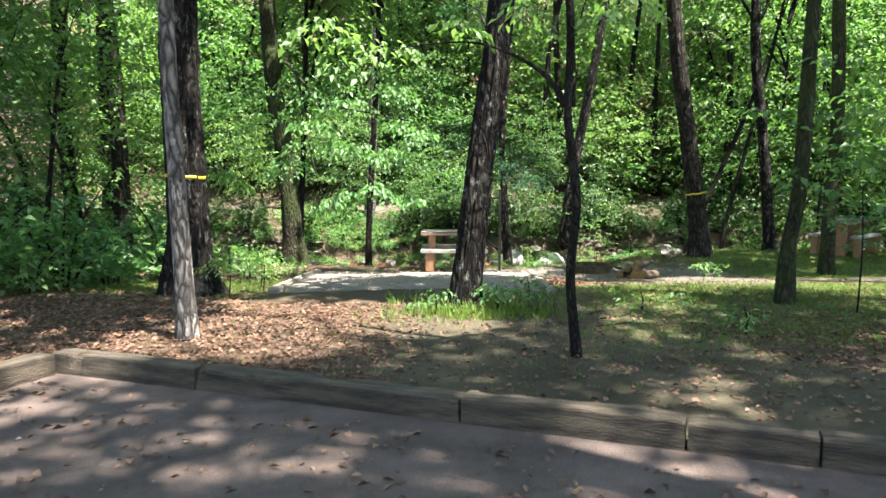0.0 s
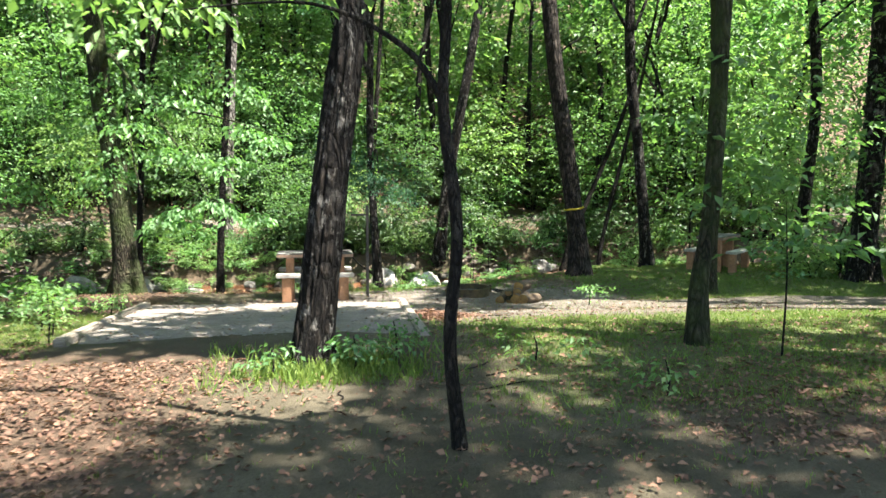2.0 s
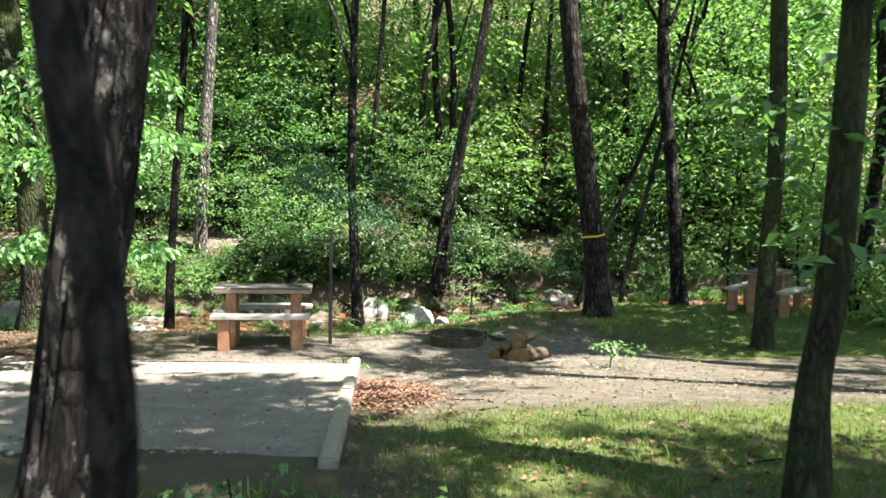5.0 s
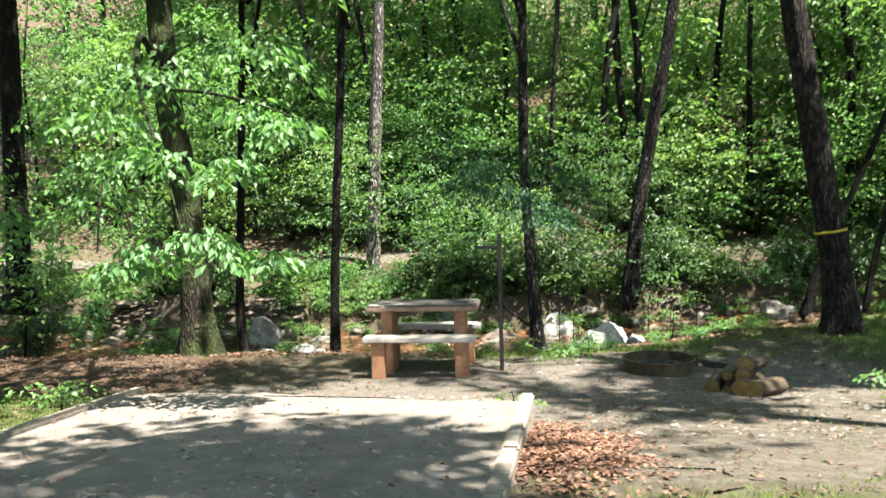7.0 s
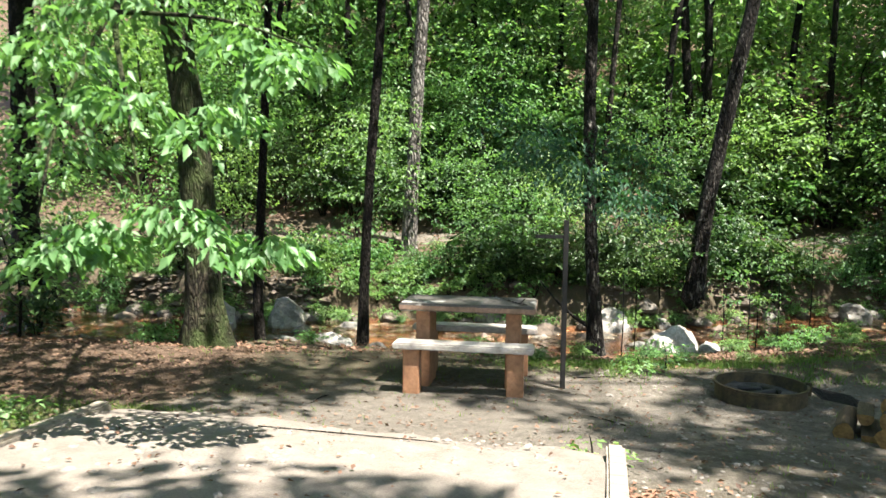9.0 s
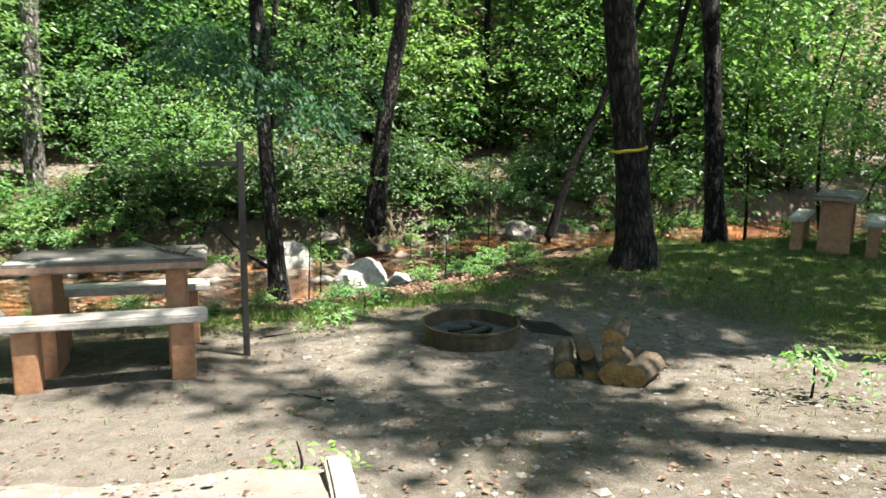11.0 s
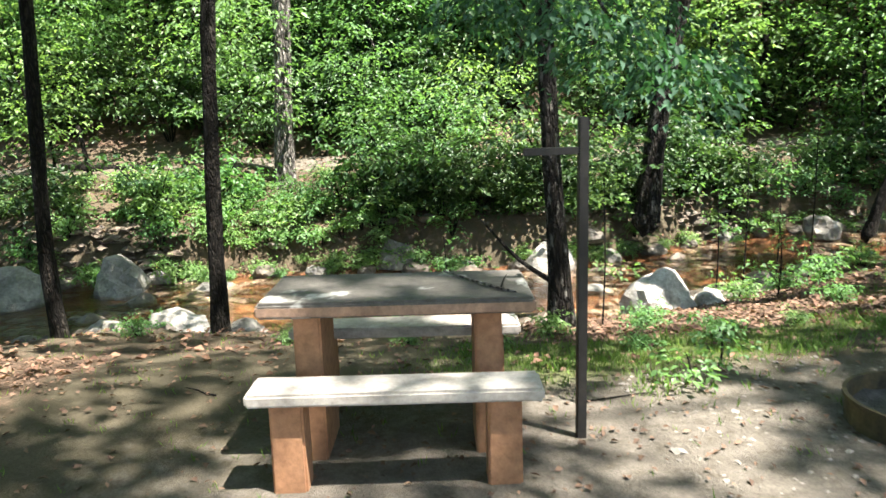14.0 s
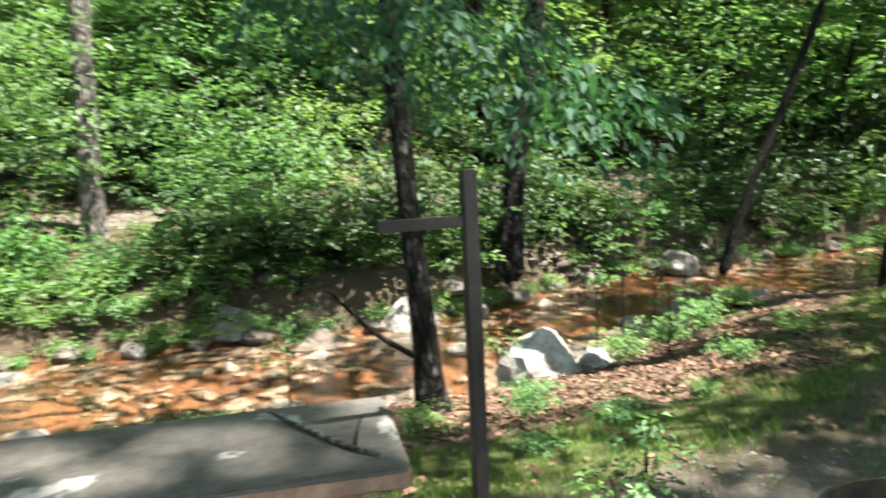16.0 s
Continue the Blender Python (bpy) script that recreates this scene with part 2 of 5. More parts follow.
def box(sx, sy, sz, at=(0, 0, 0), bevel=0.008, taper=0.0, wear=0.0, cuts=0):
    """A block with rounded edges whose base centre is at 'at'; taper narrows the top, wear roughens it."""
    bm = bmesh.new()
    bmesh.ops.create_cube(bm, size=1.0)
    for v in bm.verts:
        k = 1 - taper * (v.co.z + 0.5)
        v.co = Vector((v.co.x * sx * k, v.co.y * sy * k, (v.co.z + 0.5) * sz))
    if cuts:
        bmesh.ops.subdivide_edges(bm, edges=[e for e in bm.edges if e.calc_length() > max(sx, sy, sz) * 0.6], cuts=cuts, use_grid_fill=True)
    if bevel:
        bmesh.ops.bevel(bm, geom=[e for e in bm.edges if len(e.link_faces) == 2 and e.calc_face_angle(0) > 0.5], offset=bevel, segments=2, affect="EDGES")
    for v in bm.verts:
        if wear:
            v.co += noise.noise_vector(v.co * 5 + Vector(at)) * wear
        v.co += Vector(at)
    return bm


def smooth_path(pts, n):
    """Points along a smooth curve through pts (x, y, z, r)."""
    p = np.array([pts[0]] + list(pts) + [pts[-1]], float)
    out = []
    for i in range(1, len(p) - 2):
        for k in range(n):
            t = k / n
            out.append(0.5 * (2 * p[i] + (p[i + 1] - p[i - 1]) * t + (2 * p[i - 1] - 5 * p[i] + 4 * p[i + 1] - p[i + 2]) * t * t + (3 * p[i] - p[i - 1] - 3 * p[i + 1] + p[i + 2]) * t ** 3))
    out.append(p[-2])
    return np.array(out)


def tube(pts, sides=10, steps=6, rough=0.0, flare=0.0, seed=0.0, ridge=0.0):
    """Vertices and faces of a tapered stem; flare spreads its foot into roots."""
    path = smooth_path(pts, steps)
    verts, faces = [], []
    for i, (x, y, z, r) in enumerate(path):
        d = path[min(i + 1, len(path) - 1)][:3] - path[max(i - 1, 0)][:3]
        d = Vector(d).normalized()
        a = d.cross(Vector((0.31, 0.95, 0.05))).normalized()
        b = d.cross(a)
        up = max(0.0, z - path[0][2])
        for k in range(sides):
            w = 2 * math.pi * k / sides
            q = r * (1 + rough * noise.noise(Vector((math.cos(w) * 2.5 + seed, math.sin(w) * 2.5, z * 2.2))))
            if ridge:
                n1 = noise.noise(Vector((math.cos(w) * 5.5 + seed, math.sin(w) * 5.5, z * 1.6)))
                n2 = noise.noise(Vector((math.cos(w) * 11 + seed, math.sin(w) * 11, z * 5.0)))
                q *= 1 + ridge * (0.7 - 2.2 * abs(n1)) + ridge * 0.6 * n2
            if flare:
                q *= 1 + flare * math.exp(-up / (r * 1.6)) * (0.75 + 0.5 * math.sin(w * 4 + seed) + 0.25 * math.sin(w * 7))
            verts.append(Vector((x, y, z)) + (a * math.cos(w) + b * math.sin(w)) * q)
    for i in range(len(path) - 1):
        for k in range(sides):
            k2 = (k + 1) % sides
            faces.append((i * sides + k, i * sides + k2, (i + 1) * sides + k2, (i + 1) * sides + k))
    faces.append(tuple(range((len(path) - 1) * sides, len(path) * sides)))
    return verts, faces


def leaf_mesh(name, centres, axes, ups, lengths, widths, material, fold=0.25):
    """Many single leaves in one mesh: each a pointed blade folded along its rib."""
    c, a, u = np.asarray(centres, np.float32), np.asarray(axes, np.float32), np.asarray(ups, np.float32)
    L, W = np.asarray(lengths, np.float32)[:, None], np.asarray(widths, np.float32)[:, None]
    a /= np.linalg.norm(a, axis=1, keepdims=True) + 1e-9
    s = np.cross(a, u)
    s /= np.linalg.norm(s, axis=1, keepdims=True) + 1e-9
    u2 = np.cross(s, a)
    n = len(c)
    v = np.empty((n, 4, 3), np.float32)
    v[:, 0] = c
    v[:, 1] = c + a * L * 0.45 + s * W * 0.5 + u2 * W * fold
    v[:, 2] = c + a * L - u2 * L * 0.12
    v[:, 3] = c + a * L * 0.45 - s * W * 0.5 + u2 * W * fold
    idx = (np.arange(n, dtype=np.int32)[:, None] * 4 + np.array([0, 1, 2, 0, 2, 3], np.int32)).ravel()
    me = bpy.data.meshes.new(name)
    me.vertices.add(n * 4)
    me.vertices.foreach_set("co", v.ravel())
    me.loops.add(len(idx))
    me.loops.foreach_set("vertex_index", idx)
    me.polygons.add(n * 2)
    me.polygons.foreach_set("loop_start", np.arange(0, n * 6, 3, dtype=np.int32))
    me.materials.append(material)
    me.update(calc_edges=True)
    return me


def spray_leaves(rng, clumps, per, size, droop=0.25):
    """Leaves in flat, slightly drooping sprays round clump centres (x, y, z, radius)."""
    cs, ax, up, ln, wd = [], [], [], [], []
    for x, y, z, r in clumps:
        k = max(4, int(per * rng.uniform(0.7, 1.3)))
        th = rng.uniform(0, 2 * math.pi, k)
        rr = r * np.sqrt(rng.uniform(0, 1, k))
        tilt = rng.normal(0, 0.22, 2)
        dx, dy = rr * np.cos(th), rr * np.sin(th)
        dz = dx * tilt[0] + dy * tilt[1] - droop * rr ** 2 / max(r, 0.1) + rng.normal(0, 0.10 * r, k)
        cs.append(np.stack([x + dx, y + dy, z + dz], 1))
        t2 = th + rng.normal(0, 0.9, k)
        ax.append(np.stack([np.cos(t2), np.sin(t2), rng.normal(-0.35, 0.35, k)], 1))
        up.append(np.stack([rng.normal(0, 0.4, k), rng.normal(0, 0.4, k), np.ones(k)], 1))
        s = size * rng.uniform(0.6, 1.25, k)
        ln.append(s)
        wd.append(s * rng.uniform(0.42, 0.62, k))
    return [np.concatenate(q) for q in (cs, ax, up, ln, wd)]


# ---- the lie of the land ----
PROFILE = [(-400, 0.68), (6.1, 0.68), (9.5, 0.68), (11.2, 0.49), (13.3, 0.20), (15, 0.02), (16.8, 0), (18.3, -0.25), (19.6, -0.5), (20.5, -0.88),
           (21.0, -1.05), (23.4, -1.05), (23.8, -0.75), (24.05, -0.12), (25.2, 0.25), (26.0, 0.62), (27.3, 0.72), (30, 2.1), (60, 19), (110, 34), (420, 40)]
PY, PZ = [p[0] for p in PROFILE], [p[1] for p in PROFILE]


def smoothstep(a, b, x):
    t = min(1.0, max(0.0, (x - a) / (b - a)))
    return t * t * (3 - 2 * t)


def bend(x):
    """How far the creek and its banks swing away on either side."""
    return 2.6 * smoothstep(2.5, 8.5, x) + 0.6 * math.sin(x * 0.5) * smoothstep(-1, -6, x) - 1.0 * smoothstep(-3, -12, x) + 1.5 * smoothstep(10, 25, x)


def land(x, y):
    yy = y - bend(x) * smoothstep(15.5, 19, y)
    z = float(np.interp(yy, PY, PZ))
    z += 0.05 * noise.noise(Vector((x * 0.5, y * 0.5, 0))) * smoothstep(6.2, 8, y)
    if y > 17.5:
        k = smoothstep(17.5, 20, y)
        z += k * (0.12 * noise.noise(Vector((x * 0.8, y * 0.8, 3))) + 0.06 * noise.noise(Vector((x * 2.3, y * 2.3, 5))))
    if yy > 28:
        z += smoothstep(28, 40, yy) * 1.6 * noise.noise(Vector((x * 0.12, y * 0.12, 9)))
    z += 0.012 * noise.noise(Vector((x * 3, y * 3, 1))) * smoothstep(6.2, 7, y)
    return z


def in_kerb(x, y):
    """Inside the paved bay: on the near side of its front kerb and to the right of its side kerb."""
    front = 6.5 + (x + 1.38) * (4.96 - 6.5) / (2.75 + 1.38)
    return y < front and x > -1.38 - (6.5 - y) * 0.42


PAD = [(2.40, 13.4), (-0.88, 13.82), (-0.66, 9.7), (2.14, 9.5)]


def pad_z(y):
    return 0.355 + (13.5 - y) * 0.086


def zones(x, y):
    """Weights of grass, leaf litter and pale sand at a spot."""
    n1 = 0.5 + 0.5 * noise.noise(Vector((x * 0.7, y * 0.7, 11)))
    n2 = 0.5 + 0.5 * noise.noise(Vector((x * 0.35, y * 0.35, 21)))
    grass = litter = sand = 0.0
    if y < 14.5:
        grass = (0.38 * smoothstep(1.6, 3.2, x) * smoothstep(6.2, 7.8, y) + 0.45 * smoothstep(2.4, 3.8, x) * smoothstep(8.5, 10, y)) * (1 - smoothstep(10.4, 11.3, y))
        grass += 0.45 * smoothstep(-0.2, -1.2, x) * smoothstep(8.8, 10, y)
        litter = 0.75 * smoothstep(1.3, -0.2, x) * smoothstep(10.1, 8.7, y) + 0.6 * smoothstep(2.6, 4, x) * smoothstep(8.5, 7.8, y) * smoothstep(6.0, 7.0, y)
        litter += 0.9 * smoothstep(0.9, 0.3, math.hypot((x - 2.62) / 0.6, (y - 12.0) / 1.2))
        sand = 0.4 * smoothstep(2, 3, x) * smoothstep(10.4, 11.5, y)
    elif y < 18.0 + bend(x):
        sand = 0.55 * (1 - smoothstep(0.7, 1.3, math.hypot((x - 3.4) / 3.6, (y - 14.9) / 2.0)))
        grass = 0.75 * smoothstep(16.2, 17.2, y - 0.35 * max(0, x - 2)) * smoothstep(0.8, 2.4, x) + 0.6 * smoothstep(6, 7.5, x)
        grass *= 1 - 0.85 * smoothstep(17.9, 18.3, y - 0.12 * max(0, x - 5)) * smoothstep(6.2, 5.0, x)
        litter = 0.75 * smoothstep(-0.6, -1.6, x) * smoothstep(14, 15, y) + 0.9 * smoothstep(18.0, 18.4, y) * smoothstep(2.2, 2.8, x) * smoothstep(7.5, 5.5, x)
    else:
        litter = 0.2 + 0.25 * n1
        yy = y - bend(x)
        if 26.0 < yy < 27.2:
            sand, litter = 0.85 * n2, 0.15
        if yy > 28:
            grass, litter = 0.08, 0.75
        if yy < 20.2 and x > 2.4:
            litter = 0.9
    sand += 0.9 * smoothstep(-1.3, -0.7, x) * smoothstep(3.0, 2.3, x) * smoothstep(13.2, 13.5, y) * (1 - smoothstep(14.5, 15.2, y))
    return grass * (0.55 + 0.9 * n1), litter * (0.6 + 0.7 * n2), sand


def build_ground():
    def spread(lo, a, b, hi, step):
        mid = list(np.arange(a, b, step))
        out, d = [], step
        q = b
        while q < hi:
            out.append(q)
            d *= 1.25
            q += d
        low, d, q = [], step, a - step
        while q > lo:
            low.append(q)
            d *= 1.25
            q -= d
        return [lo] + low[::-1] + mid + out + [hi]
    xs, ys = spread(-420, -9, 15, 420, 0.17), spread(-400, 3.5, 31, 420, 0.17)
    verts = [(x, y, land(x, y) - (0.03 if in_kerb(x, y) else 0.0)) for y in ys for x in xs]
    w = len(xs)
    faces = [(j * w + i, j * w + i + 1, (j + 1) * w + i + 1, (j + 1) * w + i) for j in range(len(ys) - 1) for i in range(w - 1)]
    ob = link_mesh("ground", verts, faces, M_GROUND, smooth=True)
    col = ob.data.color_attributes.new("zone", "FLOAT_COLOR", "POINT")
    data = []
    for x, y, z in verts:
        g, li, s = zones(x, y) if abs(x) < 60 and abs(y) < 80 else (0.1, 0.6, 0)
        data += [min(g, 1), min(li, 1), min(s, 1), 1]
    col.data.foreach_set("color", data)
    tagged(ob, "bare brown soil with grass tufts and dead leaves", "ground", kind="structure")


build_ground()


def build_road():
    bm = bmesh.new()
    vs = [bm.verts.new((x, y, 0.68)) for x, y in ((-1.38, 6.5), (30, -5.2), (30, -60), (-30, -60))]
    bm.faces.new(vs)
    bmesh.ops.recalc_face_normals(bm, faces=bm.faces[:])
    tagged(part("road", bm, M_ROAD), "worn grey-brown asphalt parking bay with scattered leaves", "road", kind="structure")


build_road()


def build_pad():
    n, m = 22, 30
    top, faces = [], []
    A, B, C, D = [Vector((*p, 0)) for p in PAD]
    for j in range(m + 1):
        for i in range(n + 1):
            p = A.lerp(B, i / n).lerp(D.lerp(C, i / n), j / m)
            z = pad_z(p.y) + 0.012 * noise.noise(p * 2.2) + 0.006 * noise.noise(p * 7)
            near = 0.09 * max(0.0, 1 - (m - j) / 3)
            rim = near + 0.05 * (1 - min(1.0, j / 3)) * (1 + 0.6 * noise.noise(p * 3))
            wob = 0.06 * noise.noise(p * 1.9) if j == 0 else 0
            top.append((p.x, p.y + wob, z - rim))
    for j in range(m):
        for i in range(n):
            q = j * (n + 1) + i
            faces.append((q, q + 1, q + n + 2, q + n + 1))
    base = len(top)
    for i in range(n + 1):
        x, y, z = top[i]
        top.append((x, y + 0.38 + 0.1 * noise.noise(Vector((x * 3, 0, 0))), land(x, y + 0.4) - 0.02))
    for i in range(n):
        faces.append((base + i, base + i + 1, i + 1, i))
    ob = link_mesh("tent_pad", top, faces, M_PAD, smooth=True)
    tagged(ob, "raised pad of pale packed gravel edged with timbers", "tent pad", kind="structure")


build_pad()


def timber(name, a, b, za, zb, w, h, material, label, group, sink=0.06):
    """A squared landscape timber laid on the ground from a to b, its top at za and zb."""
    a, b = Vector((*a, za)), Vector((*b, zb))
    d = b - a
    bm = box(d.length - 0.008, w, h, bevel=0.014, wear=0.004, cuts=6)
    ob = part(name, bm, material, smooth=False)
    ob.matrix_world = Matrix.Translation((a + b) / 2 - Vector((0, 0, h))) @ pose(0, 0, 0, 0, -math.degrees(math.atan2(d.z, Vector((d.x, d.y)).length)), math.degrees(math.atan2(d.y, d.x)))
    return tagged(ob, label, "timber edging", group)


KERB = "weathered squared timber lying as a kerb along the parking bay"
K0, KD = Vector((-1.38, 6.55)), Vector((2.75 + 1.38, 4.96 - 6.5)).normalized()
def kerb_timber(p, q, z, seed):
    """One kerb length: squared, with chewed edges, chipped ends and drying cracks along its face."""
    rng = random.Random(seed)
    L, n = (q - p).length - 0.012, max(8, int((q - p).length / 0.045))
    prof = [(-0.075, -0.2), (-0.075, -0.10), (-0.076, -0.009), (-0.068, 0.0), (-0.02, 0.003), (0.02, 0.002), (0.068, -0.001), (0.075, -0.009), (0.075, -0.2)]
    verts, faces, k = [], [], len(prof)
    for i in range(n + 1):
        u = i / n
        end = min(u, 1 - u) * L
        for a, b in prof:
            x = -L / 2 + u * L
            v = Vector((x * 1.0 + seed * 3.7, a * 9, b * 9))
            worn = 0.007 * noise.noise(v * 1.6) + 0.005 * noise.noise(v * 6.1)
            chip = max(0.0, noise.noise(Vector((x * 4.5 + seed * 2.1, 1 if a < 0 else 5, 0))) - 0.22) * 0.10 if abs(abs(a) - 0.068) < 0.012 and b > -0.05 else 0.0
            round_off = 0.007 * max(0.0, 1 - end / 0.03)
            s = 1 if a > 0 else -1
            verts.append((x, a + worn * 0.6 - s * (chip * 0.7 + round_off * 0.4), b + (worn - chip * 0.8 - round_off * (b > -0.1)) * (1 if b > -0.15 else 0)))
    for i in range(n):
        for j in range(k - 1):
            faces.append((i * k + j, i * k + j + 1, (i + 1) * k + j + 1, (i + 1) * k + j))
    faces += [tuple(range(k))[::-1], tuple(range(n * k, n * k + k))]
    ob = link_mesh("kerb_timber", verts, faces, M_KERB)
    d = q - p
    ob.matrix_world = pose((p.x + q.x) / 2, (p.y + q.y) / 2, z, rng.uniform(-1.5, 1.5), rng.uniform(-0.3, 0.3), math.degrees(math.atan2(d.y, d.x)) + rng.uniform(-0.5, 0.5))
    tagged(ob, KERB, "timber edging", "kerb timbers of the parking bay")


for i, (s0, s1) in enumerate(((0.0, 1.10), (1.10, 2.74), (2.74, 3.83), (3.83, 4.38), (4.38, 5.5), (5.5, 6.85), (6.85, 8.0), (8.0, 9.3))):
    kerb_timber(K0 + KD * s0, K0 + KD * s1, 0.812 + 0.012 * noise.noise(Vector((i * 1.7, 0, 0))), i + 1)
for i, (s0, s1) in enumerate(((0.1, 1.4), (1.4, 2.9), (2.9, 4.4))):
    d = Vector((-0.40, -0.92))
    kerb_timber(K0 + d * s0, K0 + d * s1, 0.812, i + 21)
EDGE = "grey weathered timber edging the raised gravel pad"
for ya, yb in ((13.3, 11.5), (11.49, 9.5)):
    xa, xb = (2.14 + (y - 9.0) * 0.26 / 4.25 + 0.03 for y in (ya, yb))
    timber("pad_timber", (xa, ya), (xb, yb), pad_z(ya) + 0.03, pad_z(yb) + 0.03, 0.10, 0.2, M_TIMBER, EDGE, "timbers round the gravel pad")
for ya, yb in ((13.6, 11.8), (11.79, 9.7)):
    xa, xb = (-0.68 - (y - 9.2) * 0.2 / 4.5 - 0.05 for y in (ya, yb))
    timber("pad_timber", (xa, ya), (xb, yb), pad_z(ya) + 0.03, pad_z(yb) + 0.03, 0.10, 0.2, M_TIMBER, EDGE, "timbers round the gravel pad")


# ---- the creek ----
def build_creek():
    xs = np.arange(-45, 60, 0.4)
    rows = ((20.2, -0.845), (21.0, -0.845), (22.0, -0.85), (23.0, -0.845), (23.8, -0.845))
    verts = [(x, y + bend(x), z) for x in xs for y, z in rows]
    k = len(rows)
    faces = [(i * k + j, (i + 1) * k + j, (i + 1) * k + j + 1, i * k + j + 1) for i in range(len(xs) - 1) for j in range(k - 1)]
    ob = link_mesh("water", verts, faces, M_WATER, smooth=True)
    ob.visible_shadow = False
    tagged(ob, "shallow brown creek water flowing over a rusty bed", "creek", kind="structure")
    xs2 = np.arange(-14, 22, 0.22)
    ys2 = np.arange(20.3, 23.9, 0.2)
    verts = [(x, y + bend(x), land(x, y + bend(x)) + 0.012 + 0.05 * max(0, noise.noise(Vector((x * 2.1, y * 2.1, 4))))) for x in xs2 for y in ys2]
    k = len(ys2)
    faces = [(i * k + j, (i + 1) * k + j, (i + 1) * k + j + 1, i * k + j + 1) for i in range(len(xs2) - 1) for j in range(k - 1)]
    tagged(link_mesh("creek_bed", verts, faces, M_BED, smooth=True), "rusty orange creek bed of sand and stones", "creek bed", kind="structure")


build_creek()


def rock(x, y, z, sx, sy, sz, seed, material=None, label="grey-white lichened boulder at the creek's edge", group="creek rocks", detail=3):
    bm = bmesh.new()
    bmesh.ops.create_icosphere(bm, subdivisions=detail, radius=1)
    for v in bm.verts:
        d = v.co.copy()
        f = 1 + 0.30 * noise.noise(d * 1.1 + Vector((seed, 0, 0))) + 0.16 * noise.noise(d * 2.7 + Vector((0, seed, 0))) + 0.10 * noise.noise(d * 5 + Vector((seed, seed, 0))) + 0.06 * noise.noise(d * 11)
        for k in range(5):
            w = noise.noise_vector(Vector((seed + k * 7.3, k, 1))).normalized()
            c = d.dot(w)
            if c > 0.62:
                f *= 0.62 / c * 0.5 + 0.5
        v.co = Vector((d.x * sx * f, d.y * sy * f, max(d.z * sz * f, -0.35 * sz)))
    ob = part("rock", bm, material or M_ROCK, smooth=False)
    ob.matrix_world = pose(x, y, z, 0, 0, seed * 47)
    return tagged(ob, label, "rock", group)


# ---- trees ----
# Openings in the canopy: places on the ground that the sun reaches (x, y, half-widths).
GAPS = [(2.0, 13.9, 0.5, 0.28), (5.3, 13.3, 0.8, 0.4), (5.6, 14.4, 0.7, 0.35), (4.5, 12.6, 0.6, 0.3), (-0.7, 13.6, 1.2, 0.7), (2.6, 12.5, 0.3, 0.5), (0.7, 13.3, 2.0, 0.6), (1.0, 14.5, 0.8, 0.35), (3.5, 11.3, 1.0, 0.35), (5.8, 11.0, 2.0, 0.45), (9.0, 10.8, 2.0, 0.5), (-0.2, 8.9, 1.0, 0.3),
        (0.4, 8.0, 0.7, 0.2), (3.9, 20.1, 0.7, 0.6), (-1.9, 11.6, 0.9, 1.1), (-3.6, 27, 1.6, 1.3), (2.3, 27, 1.4, 0.8), (0.4, 21.6, 1.4, 0.5), (-1.6, 23.9, 1.2, 0.5), (9.5, 24.5, 2, 0.7), (7.5, 21, 1.6, 0.8),
        (4.0, 18.9, 1.2, 0.4), (6.9, 13.6, 0.8, 0.6), (-0.9, 7.4, 0.7, 0.35), (2.8, 16.0, 0.35, 0.12), (3.1, 17.1, 0.4, 0.12)]


def sunlit(x, y, z, r=0.75):
    """Whether a clump there would shade one of the openings, or one of the many small chance gaps."""
    h = z - 0.2
    gx, gy = x - SUN.x / SUN.z * h, y - SUN.y / SUN.z * h
    for cx, cy, rx, ry in GAPS:
        if ((gx - cx) / (rx + r)) ** 2 + ((gy - cy) / (ry + r)) ** 2 < 1:
            return True
    return noise.noise(Vector((gx * 1.3, gy * 1.3, 31))) > 0.15


def crown_clumps(rng, cx, cy, z0, z1, radius, count, spray=(0.45, 0.95)):
    out = []
    while len(out) < count:
        a, b, c = rng.uniform(-1, 1, 3)
        if a * a + b * b + c * c > 1:
            continue
        out.append((cx + a * radius, cy + b * radius, (z0 + z1) / 2 + c * (z1 - z0) / 2, rng.uniform(*spray)))
    return out


